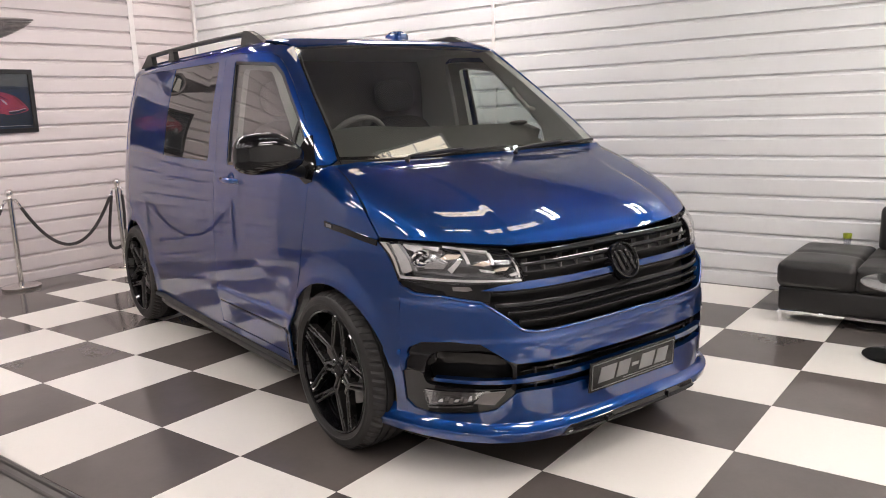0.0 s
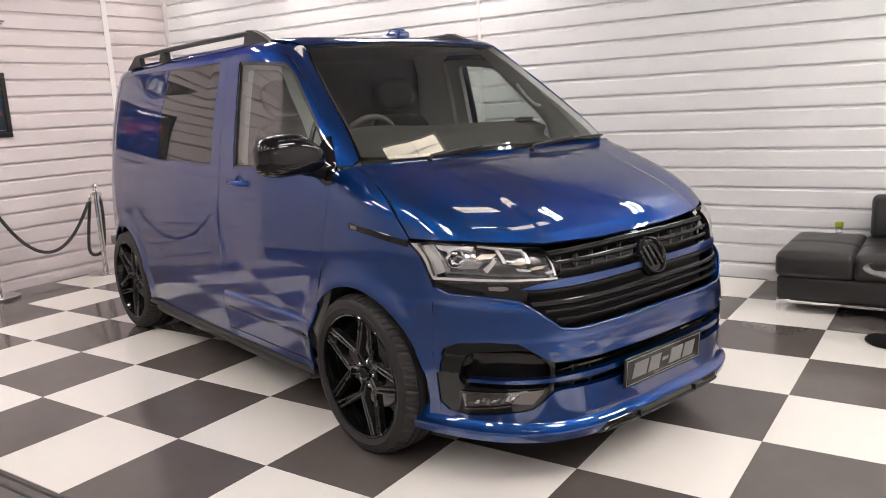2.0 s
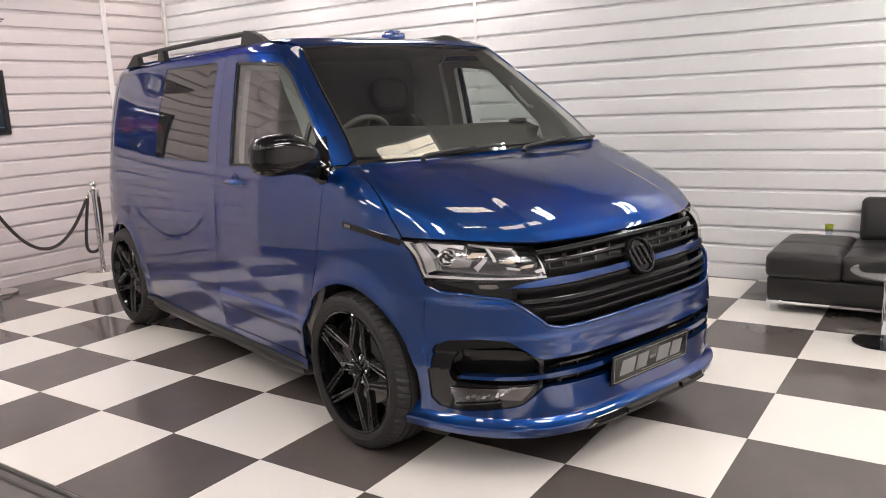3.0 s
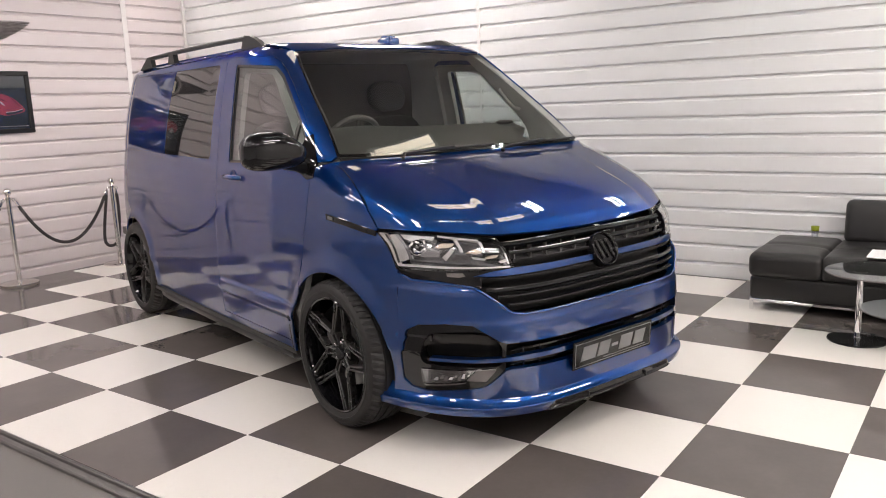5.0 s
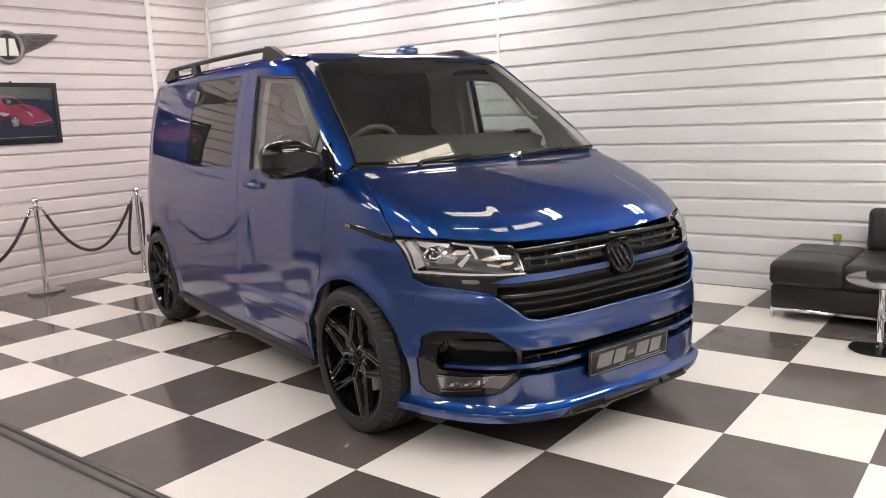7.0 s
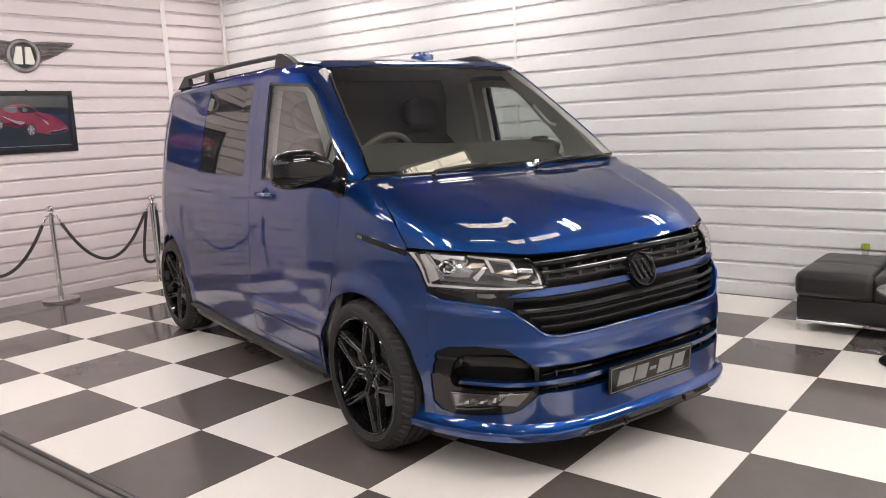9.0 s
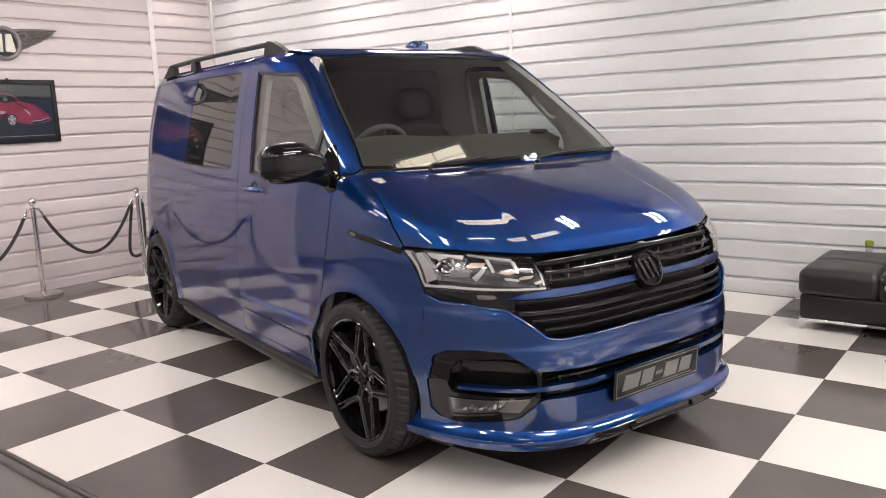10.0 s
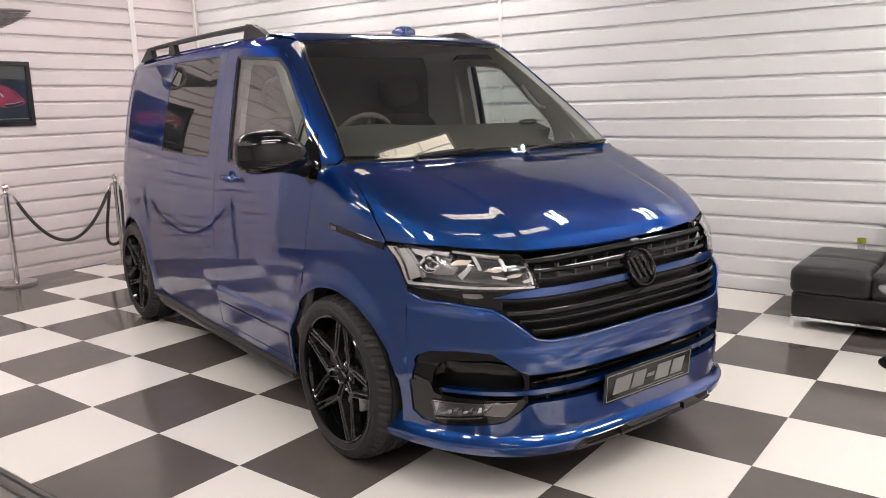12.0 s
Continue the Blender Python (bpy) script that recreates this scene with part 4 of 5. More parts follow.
    sheet("marker_lens", S([(-0.7511, 0.821), (-0.7069, 0.8211), (-0.6999, 0.8092), (-0.7167, 0.8032), (-0.7491, 0.8061)]), front_skin, STEP_GREY, hl, 0.012, lift=-0.001, thick=0.003)

# lip and splitter, swept round the nose
def swept(name, a0, a1, profile, mat, parent, z=0.24, n=70, label="", fade=0.0):
    """A strip swept along the bumper's plan curve between two angles (0 is the nose, 90 the side)."""
    b, nz, w = float(bend(z)), float(nose(z)), float(half_width(z))
    bm = bmesh.new()
    rows = []

    def plan(a):
        c, s = math.cos(radians(abs(a))), math.sin(radians(abs(a)))
        return Vector((b + (nz - b) * max(c, 0) ** (2 / N_EXP), math.copysign(w * s ** (2 / float(corner(z))), a), 0))

    for k in range(n + 1):
        a = a0 + (a1 - a0) * k / n
        p, q = plan(a + 0.3), plan(a - 0.3)
        d = (p - q).normalized()
        out = Vector((d.y, -d.x, 0))
        c = plan(a)
        if out.dot(c - Vector((-0.5, 0, 0))) < 0:
            out = -out
        f = min(1.0, 0.06 + k / (n * fade), 0.06 + (n - k) / (n * fade)) if fade else 1.0
        low = min(h for o, h in profile)
        rows.append([bm.verts.new(c + out * (o if o < 0 else o * (0.75 + 0.25 * f)) + Vector((0, 0, low + (h - low) * f))) for o, h in profile])
    m = len(profile)
    for r0, r1 in zip(rows, rows[1:]):
        for k in range(m):
            bm.faces.new((r0[k], r0[(k + 1) % m], r1[(k + 1) % m], r1[k]))
    bm.faces.new(rows[0]), bm.faces.new(rows[-1])
    return part(name, bm, mat, parent, label, smooth=35)


swept("front_lip", -63, 63, [(-0.006, 0.302), (0.004, 0.276), (0.016, 0.258), (0.032, 0.2485), (0.0385, 0.2455), (0.0405, 0.242), (0.0405, 0.237), (0.035, 0.210), (0.030, 0.205), (-0.05, 0.205), (-0.05, 0.27)], PAINT, van, label="blue front lip")
swept("splitter", -11, 11, [(-0.04, 0.2445), (0.038, 0.2445), (0.0425, 0.241), (0.0440, 0.222), (0.050, 0.216), (0.051, 0.211), (0.048, 0.206), (0.040, 0.2035), (-0.04, 0.2035)], GLOSS_BLACK, van, 0.24, label="gloss black splitter", fade=0.10)
for yk in (-0.2, 0.2):
    part("splitter_fin", box(0.90, 0.948, yk - 0.004, yk + 0.004, 0.207, 0.236, 0.002), GLOSS_BLACK, van)

# plate: black with a pale rim and plain bars
plate = new("number_plate")
plate.parent = van
plate.matrix_basis = pose(0.926, -0.012, 0.408, 0, 4, 0)
part("plate", box(-0.006, 0.004, -0.272, 0.272, -0.064, 0.064, 0.004), PLATE_BLACK, plate)
bm = bmesh.new()
for a in ((-0.262, 0.262, 0.051, 0.0545), (-0.262, 0.262, -0.0545, -0.051), (-0.262, -0.2585, -0.051, 0.051), (0.2585, 0.262, -0.051, 0.051)):
    add_box(bm, 0.004, 0.0055, *a)
part("rim", bm, SILVER, plate, "thin silver rim")
for y0, y1, z0, z1 in ((-0.218, -0.122, -0.03, 0.034), (-0.108, -0.034, -0.03, 0.034), (-0.018, 0.024, -0.004, 0.010), (0.038, 0.124, -0.03, 0.034), (0.140, 0.214, -0.03, 0.034), (-0.06, 0.235, -0.043, -0.040)):
    bm = box(0.004, 0.0058, y0, y1, z0, z1)
    for v in bm.verts:
        v.co.y += 0.28 * v.co.z
    part("bar", bm, SILVER, plate, "plain silver bar")

# mirrors, handles
def super_blob(cx, cy, cz, rx, ry, rz, e=0.62, n=28):
    bm = bmesh.new()
    bmesh.ops.create_uvsphere(bm, u_segments=n, v_segments=n // 2 + 2, radius=1.0)
    for v in bm.verts:
        q = [math.copysign(abs(c) ** e, c) for c in v.co]
        v.co = Vector((cx + q[0] * rx, cy + q[1] * ry, cz + q[2] * rz))
    return bm


for sg in (-1,):
    mir = new("door_mirror")
    mir.parent = van
    bm = super_blob(0, 0, 0, 0.082, 0.150, 0.100, 0.66, 40)
    for v in bm.verts:
        # full and round at the outer end, the crown falling away towards the arm
        t = min(1.0, max(0.0, (v.co.y * -sg + 0.148) / 0.296))
        v.co.x = v.co.x * (0.85 + 0.15 * t)
        v.co.z = v.co.z * (1.0 - 0.72 * max(0.0, (t - 0.52) / 0.48) ** 1.7) if v.co.z > 0 else v.co.z * (0.86 - 0.16 * t)
        if v.co.x < -0.035:
            v.co.x = -0.035
        v.co.x -= 0.10 * (v.co.y * sg + 0.1)
    bm.transform(pose(-0.170, sg * 1.086, 1.324))
    part("housing", bm, GLOSS_BLACK, mir, "gloss black mirror housing", smooth=50)
    bm = box(-0.2165, -0.2125, min(sg * 0.99, sg * 1.19), max(sg * 0.99, sg * 1.19), 1.265, 1.385, 0.0)
    part("mirror_glass", bm, CHROME, mir)
    bm = add_tube(bmesh.new(), [(-0.18, sg * 1.03, 1.268), (-0.20, sg * 0.97, 1.252), (-0.225, sg * 0.915, 1.240)], [0.026, 0.022, 0.030], 12)
    part("arm", bm, SATIN_BLACK, mir, smooth=40)
    sheet("mount", [(-0.3371, 1.2407), (-0.2004, 1.1835), (-0.1505, 1.1945), (-0.1542, 1.272), (-0.2385, 1.3973), (-0.277, 1.382)], side_skin, GLOSS_BLACK, mir, 0.02, lift=0.004, thick=0.012, flip=sg > 0)
for sg in (-1, 1):
    hd = new("door_handle")
    hd.parent = van
    hy = -float(side_y(-1.05, 1.155))
    bm = add_tube(bmesh.new(), [(-1.14, hy + 0.004, 1.158), (-1.12, hy - 0.024, 1.160), (-1.05, hy - 0.032, 1.160), (-0.985, hy - 0.026, 1.158), (-0.96, hy + 0.004, 1.156)], [0.014, 0.015, 0.016, 0.015, 0.013], 12)
    bm2 = add_lathe(bmesh.new(), [(0.0, -0.006), (0.030, -0.003), (0.040, 0.003), (0.044, 0.003), (0.046, -0.002)], 26, pose(-1.05, hy, 1.155, 90, 0, 0))
    for b3, nm, mt in ((bm, "grip", PAINT), (bm2, "cup", PAINT)):
        if sg > 0:
            for v in b3.verts:
                v.co.y = -v.co.y
        part(nm, b3, mt, hd, smooth=40)

# roof rails and the aerial
for sg in (-1, 1):
    rail = new("roof_rail")
    rail.parent = van
    yr = sg * 0.700
    top = lambda x: 1.955 - 0.010 * ((x + 2.1) / 1.0) ** 2
    bm = bmesh.new()
    xs = list(np.linspace(-1.17, -2.90, 24))
    rows = []
    for x in xs:
        zt = top(x)
        rows.append([bm.verts.new((x, yr + sg * o, zt + h)) for o, h in ((-0.016, -0.022), (-0.018, -0.006), (-0.010, 0.002), (0.010, 0.002), (0.018, -0.006), (0.016, -0.022))])
    for r0, r1 in zip(rows, rows[1:]):
        for k in range(6):
            bm.faces.new((r0[k], r0[(k + 1) % 6], r1[(k + 1) % 6], r1[k]))
    bm.faces.new(rows[0]), bm.faces.new(rows[-1])
    part("bar", bm, MATT_BLACK, rail, smooth=30)
    for nm, pts in (("foot", ((-0.95, 1.872), (-1.04, 1.915), (-1.13, 1.946), (-1.19, 1.952), (-1.215, 1.93), (-1.245, 1.872))), ("foot", ((-2.35, 1.872), (-2.37, 1.94), (-2.44, 1.942), (-2.48, 1.872))), ("foot", ((-2.82, 1.872), (-2.84, 1.94), (-2.91, 1.948), (-3.10, 1.862)))):
        bm = bmesh.new()
        for o in (-0.017, 0.017):
            bm.faces.new([bm.verts.new((x, yr + o, z)) for x, z in pts])
        bm.verts.ensure_lookup_table()
        n = len(pts)
        for k in range(n):
            bm.faces.new((bm.verts[k], bm.verts[(k + 1) % n], bm.verts[n + (k + 1) % n], bm.verts[n + k]))
        part(nm, bm, MATT_BLACK, rail)
aer = new("roof_aerial")
aer.parent = van
part("base", super_blob(-1.16, 0.27, 1.928, 0.075, 0.052, 0.030, 0.5, 20), PAINT, aer, smooth=50)
part("cap", super_blob(-1.17, 0.275, 1.956, 0.045, 0.040, 0.016, 0.5, 16), PAINT, aer, smooth=50)
part("knob", super_blob(-1.10, 0.245, 1.950, 0.016, 0.014, 0.016, 0.7, 16), PAINT, aer, smooth=50)

# wipers along the foot of the windscreen
for ys, ye, z0, z1 in ((-0.54, 0.06, 1.270, 1.288), (0.10, 0.70, 1.265, 1.288)):
    wp = new("wiper")
    wp.parent = van
    pts = []
    for k in range(14):
        t = k / 13
        y, z = ys + (ye - ys) * t, z0 + (z1 - z0) * t + 0.008 * math.sin(math.pi * t)
        pts.append((float(front_x(y, z)) + 0.016, y, z + 0.012))
    part("blade", add_tube(bmesh.new(), pts, 0.0055, 8), MATT_BLACK, wp, smooth=40)
    arm = [(p[0] + 0.012, p[1], p[2] + 0.010) for p in pts[:8]]
    part("arm", add_tube(bmesh.new(), [(arm[0][0] + 0.01, arm[0][1] - 0.02, arm[0][2] - 0.02)] + arm, [0.012] + [0.008] * 8, 8), MATT_BLACK, wp, smooth=40)

# cabin
bm = bmesh.new()
prof = [(-0.10, 0.80), (-0.10, 1.215), (-0.16, 1.252), (-0.26, 1.300), (-0.40, 1.362), (-0.50, 1.392), (-0.545, 1.398), (-0.580, 1.385), (-0.60, 1.340), (-0.585, 1.20), (-0.56, 0.80)]
rows = []
for k in range(25):
    y = -0.75 + 1.5 * k / 24
    hump = 0.016 * math.exp(-(((y + 0.36) / 0.20) ** 2)) - 0.012 * y
    rows.append([bm.verts.new((x + 0.16 * abs(y / 0.75) ** 3 * -1.0 * (z > 1.22) * (x > -0.4), y, z + hump * (z > 1.3))) for x, z in prof])
for r0, r1 in zip(rows, rows[1:]):
    for k in range(len(prof)):
        j = (k + 1) % len(prof)
        bm.faces.new((r0[k], r0[j], r1[j], r1[k]))
bm.faces.new(rows[0]), bm.faces.new(rows[-1])
dash = part("dashboard", bm, DASH_GREY, van, "grey-black moulded dashboard", smooth=40)
for yk in (-0.66, 0.66):
    part("air_vent", super_blob(-0.49, yk, 1.395, 0.045, 0.05, 0.012, 0.7, 16), CABIN_BLACK, dash, smooth=50)
sw = new("steering_wheel")
sw.parent = van
sw.matrix_basis = pose(-0.71, -0.33, 1.30, 0, 62, 180)
bm = bmesh.new()
ring = [(0.185 * math.cos(2 * math.pi * k / 40), 0.185 * math.sin(2 * math.pi * k / 40), 0) for k in range(41)]
part("rim", add_tube(bm, ring, 0.015, 10), STEP_GREY, sw, smooth=50)
bm = super_blob(0, 0, -0.01, 0.07, 0.075, 0.03, 0.7, 16)
for ang in (0, 90, 180):
    add_tube(bm, [(0.05 * math.cos(radians(ang)), 0.05 * math.sin(radians(ang)), -0.01), (0.18 * math.cos(radians(ang)), 0.18 * math.sin(radians(ang)), 0)], 0.012, 8)
part("hub", bm, CABIN_BLACK, sw, smooth=50)
for sy in (-0.40, 0.40):
    st = new("seat")
    st.parent = van
    st.matrix_basis = pose(-1.08, sy, 0.62)
    part("cushion", super_blob(0.05, 0, 0.12, 0.27, 0.25, 0.10, 0.5), SEAT_CLOTH, st, smooth=60)
    bm = super_blob(0, 0, 0, 0.085, 0.25, 0.34, 0.5)
    bm.transform(pose(-0.24, 0, 0.50, 0, -12, 0))
    part("backrest", bm, SEAT_CLOTH, st, smooth=60)
    bm = super_blob(0, 0, 0, 0.06, 0.145, 0.105, 0.72)
    bm.transform(pose(-0.33, 0, 0.97, 0, -10, 0))
    part("headrest", bm, SEAT_CLOTH, st, smooth=60)
# inner trim of the windscreen pillars: left one coloured as lit, right one as shaded
for sg in (-1, 1):
    rows, bm = [], bmesh.new()
    for k in range(13):
        z = 1.27 + 0.55 * k / 12
        ye = float(np.interp(z, [q[1] for q in WS_EDGE], [-q[0] for q in WS_EDGE])) - 0.010
        xb = float(np.interp(z, [1.255, 1.38, 1.48, 1.612, 1.685, 1.735, 1.82], [-0.44, -0.465, -0.555, -0.70, -0.775, -0.835, -0.93]))
        x0, yb = float(front_x(ye, z)) - 0.018, float(side_y(xb, z)) - 0.078
        rows.append([bm.verts.new((x0, sg * ye, z)), bm.verts.new((x0 - 0.025, sg * (ye - 0.03), z)), bm.verts.new(((x0 + xb) / 2 - 0.02, sg * (min(ye, yb) - 0.012), z)), bm.verts.new((xb + 0.01, sg * yb, z)), bm.verts.new((xb - 0.004, sg * (yb + 0.02), z))])
    for r0, r1 in zip(rows, rows[1:]):
        for k in range(4):
            bm.faces.new((r0[k], r0[k + 1], r1[k + 1], r1[k]))
    # same trim on both sides; the two greys paint its light and shade
    part("pillar_trim", bm, TRIM_GREY if sg > 0 else DASH_GREY, van, "grey pillar trim, lit side pale, shaded side dark", smooth=40)
# added sheet, no part of the van, for the dark behind the seats
part("dark_back_sheet", box(-1.62, -1.60, -0.76, 0.76, 0.62, 1.82), CABIN_BLACK, van)
part("cab_floor", box(-3.6, 0.1, -0.84, 0.84, 0.56, 0.62), CABIN_BLACK, van)
part("firewall", box(-0.04, 0.0, -0.78, 0.78, 0.5, 1.2), CABIN_BLACK, van)
for sg in (-1, 1):
    pts = [(-0.60, sg * 0.735, 1.600), (-0.575, sg * 0.700, 1.590), (-0.50, sg * 0.705, 1.520), (-0.455, sg * 0.712, 1.480), (-0.445, sg * 0.750, 1.470)]
    part("grab_handle", add_tube(bmesh.new(), pts, 0.011, 10), TRIM_GREY, van, smooth=50)

WHEEL_R, RIM_R = 0.36, 0.278


def spoke_bar(bm, p0, p1, w0, w1, z0, z1, depth):
    """A tapering bar in the wheel's plane from p0 to p1, with a bevelled top."""
    p0, p1 = Vector((*p0, 0)), Vector((*p1, 0))
    d = (p1 - p0).normalized()
    s = Vector((-d.y, d.x, 0))
    vs = []
    for p, w, z in ((p0, w0, z0), (p1, w1, z1)):
        vs.append([bm.verts.new(p + s * o + Vector((0, 0, h))) for o, h in ((-w, z - depth), (-w, z - 0.003), (-w + 0.003, z), (w - 0.003, z), (w, z - 0.003), (w, z - depth))])
    for k in range(6):
        bm.faces.new((vs[0][k], vs[0][(k + 1) % 6], vs[1][(k + 1) % 6], vs[1][k]))
    bm.faces.new(vs[0]), bm.faces.new(vs[1])


def wheel(x, side, turn):
    w = new("wheel")
    w.parent = van
    w.matrix_basis = pose(x, side * (0.952 if x == 0 else 0.928), WHEEL_R, 90 if side < 0 else -90, 0, 0) @ pose(0, 0, 0, 0, 0, turn)
    # tyre: sidewall with rings, shoulder blocks and tread grooves
    bm = bmesh.new()
    n = 192
    prof = [(RIM_R - 0.002, -0.018), (RIM_R + 0.004, -0.006), (RIM_R + 0.013, -0.001), (0.302, 0.002), (0.304, 0.0045), (0.308, 0.0045), (0.310, 0.002), (0.326, 0.0), (0.328, -0.0015), (0.331, -0.002), (0.342, -0.009), (0.350, -0.019), (0.356, -0.031), (0.3595, -0.046), (0.3600, -0.058), (0.353, -0.060), (0.353, -0.068), (0.3602, -0.070), (0.3605, -0.100), (0.353, -0.102), (0.353, -0.112), (0.3605, -0.114), (0.3605, -0.145), (0.353, -0.147), (0.353, -0.157), (0.3602, -0.159), (0.3600, -0.19), (0.353, -0.192), (0.353, -0.20), (0.3595, -0.202), (0.356, -0.222), (0.342, -0.24), (0.31, -0.25), (RIM_R, -0.235)]
    rings = []
    for r, h in prof:
        ring = []
        for k in range(n):
            rr = r
            if 0.346 < r and (h > -0.058 or h < -0.203) and k % 3 == 0:
                rr -= 0.008
            elif r > 0.3595 and (k + int(-h * 40)) % 6 == 0:
                rr -= 0.003
            a = 2 * math.pi * (k + h * 30) / n
            ring.append(bm.verts.new((rr * math.cos(a), rr * math.sin(a), h)))
        rings.append(ring)
    for a, b in zip(rings, rings[1:] + rings[:1]):
        for k in range(n):
            bm.faces.new((a[k], a[(k + 1) % n], b[(k + 1) % n], b[k]))
    part("tyre", bm, RUBBER, w, "black low-profile tyre", smooth=24)
    rim = new("rim")
    rim.parent = w
    bm = add_lathe(bmesh.new(), [(RIM_R - 0.012, -0.022), (RIM_R - 0.009, -0.006), (RIM_R - 0.002, -0.002), (RIM_R + 0.003, -0.006), (RIM_R + 0.002, -0.02), (RIM_R - 0.004, -0.23), (RIM_R - 0.02, -0.23), (RIM_R - 0.028, -0.10), (RIM_R - 0.022, -0.05)], 72, closed=True)
    part("barrel", bm, GLOSS_BLACK, rim, smooth=40)
    hubz, nodez, endz = -0.045, -0.030, -0.012
    for k in range(5):
        bm = bmesh.new()
        th = radians(72 * k)
        P = lambda r, a: (r * math.cos(th + a), r * math.sin(th + a))
        node = 0.112
        for sgn in (-1, 1):
            # each branch: two ridges over a sunk web, running out beside its neighbour's
            for off in (-0.0125, 0.0125):
                a0, a1 = (off * 0.9 + sgn * 0.012) / node, sgn * 0.535 + off / RIM_R
                spoke_bar(bm, P(node - 0.004, a0), P(RIM_R - 0.008, a1), 0.0046, 0.0052, nodez, endz, 0.034)
            spoke_bar(bm, P(node - 0.012, sgn * 0.08), P(RIM_R - 0.010, sgn * 0.545), 0.009, 0.011, nodez - 0.018, endz - 0.020, 0.018)
            # flat joining plate between the branches
            spoke_bar(bm, P(node - 0.016, 0), P(node + 0.016, sgn * 0.15), 0.010, 0.004, nodez - 0.002, nodez - 0.003, 0.03)
        for off in (-0.0135, 0.0135):
            spoke_bar(bm, P(0.040, off / 0.045), P(node + 0.004, off * 1.15 / node), 0.0056, 0.0050, hubz, nodez, 0.034)
        spoke_bar(bm, P(0.035, 0), P(node, 0), 0.016, 0.013, hubz - 0.012, nodez - 0.014, 0.03)
        part("spoke", bm, SPOKE_BLACK, rim)
    bm = add_lathe(bmesh.new(), [(0, -0.036), (0.028, -0.036), (0.032, -0.040), (0.034, -0.050), (0.070, -0.052), (0.076, -0.058), (0.076, -0.10), (0, -0.10)], 40)
    part("hub", bm, GLOSS_BLACK, rim, smooth=40)
    for k in range(5):
        a = radians(72 * k + 36)
        bm = add_lathe(bmesh.new(), [(0, -0.046), (0.007, -0.046), (0.010, -0.049), (0.010, -0.06)], 6, pose(0.056 * math.cos(a), 0.056 * math.sin(a), 0))
        part("bolt", bm, DARK_CHROME, rim)
    bm = add_lathe(bmesh.new(), [(0.08, -0.105), (0.165, -0.105), (0.168, -0.108), (0.168, -0.13), (0.08, -0.13)], 48, closed=True)
    part("brake_disc", bm, DISC_STEEL, w, smooth=40)
    b2 = box(-0.19, -0.10, -0.07, 0.07, -0.15, -0.085, 0.012, 2)
    b2.transform(pose(0, 0, 0, 0, 0, -turn + (0 if side < 0 else 180)))
    part("caliper", b2, STEP_GREY, w, smooth=40)
    return w


for wx, tn in ((0, 111), (-3.0, 95)):
    for s in (-1, 1):
        wheel(wx, s, tn)
part("underbody", box(-3.4, 0.62, -0.60, 0.60, 0.20, 0.56), MATT_BLACK, van)
for wx in (0, -3.0):
    for s in (-1, 1):
        bm = add_lathe(bmesh.new(), [(0.43, 0.0), (0.43, 0.24), (0.0, 0.24)], 40, pose(wx, s * (0.80 if wx == 0 else 0.85), ARCH_Z, 90 if s > 0 else -90, 0, 0))
        bmesh.ops.delete(bm, geom=[v for v in bm.verts if v.co.z < 0.15], context="VERTS")
        part("arch_liner", bm, MATT_BLACK, van, smooth=40)

# ---- things along the west wall ----
ROPE_MAT = make_mat("dark_rope", (0.042, 0.036, 0.036), 0.85, vary=0.2, scale=60, bump=0.4, bump_scale=400)
STEEL = make_mat("polished_steel", (0.72, 0.69, 0.66), 0.14, metal=1.0, vary=0.04, scale=6)
PEWTER = make_mat("grey_cast_metal", (0.26, 0.24, 0.24), 0.42, metal=0.7, vary=0.25, scale=18, bump=0.2, bump_scale=150)
CREAM = make_mat("cream_enamel", (0.72, 0.70, 0.62), 0.4, vary=0.04)
FRAME_BLACK = make_mat("black_picture_frame", (0.012, 0.011, 0.011), 0.3, vary=0.1)
PRINT_DARK = make_mat("dark_print", (0.030, 0.036, 0.038), 0.35, vary=0.3, scale=2)
PRINT_RED = make_mat("red_print", (0.36, 0.045, 0.065), 0.35, vary=0.25, scale=9)
PRINT_RED_DARK = make_mat("dark_red_print", (0.14, 0.008, 0.012), 0.35, vary=0.2, scale=9)
PRINT_GREY = make_mat("grey_print", (0.22, 0.21, 0.21), 0.35, vary=0.2, scale=9)
PRINT_PALE = make_mat("pale_print", (0.50, 0.46, 0.46), 0.35, vary=0.1, scale=9)


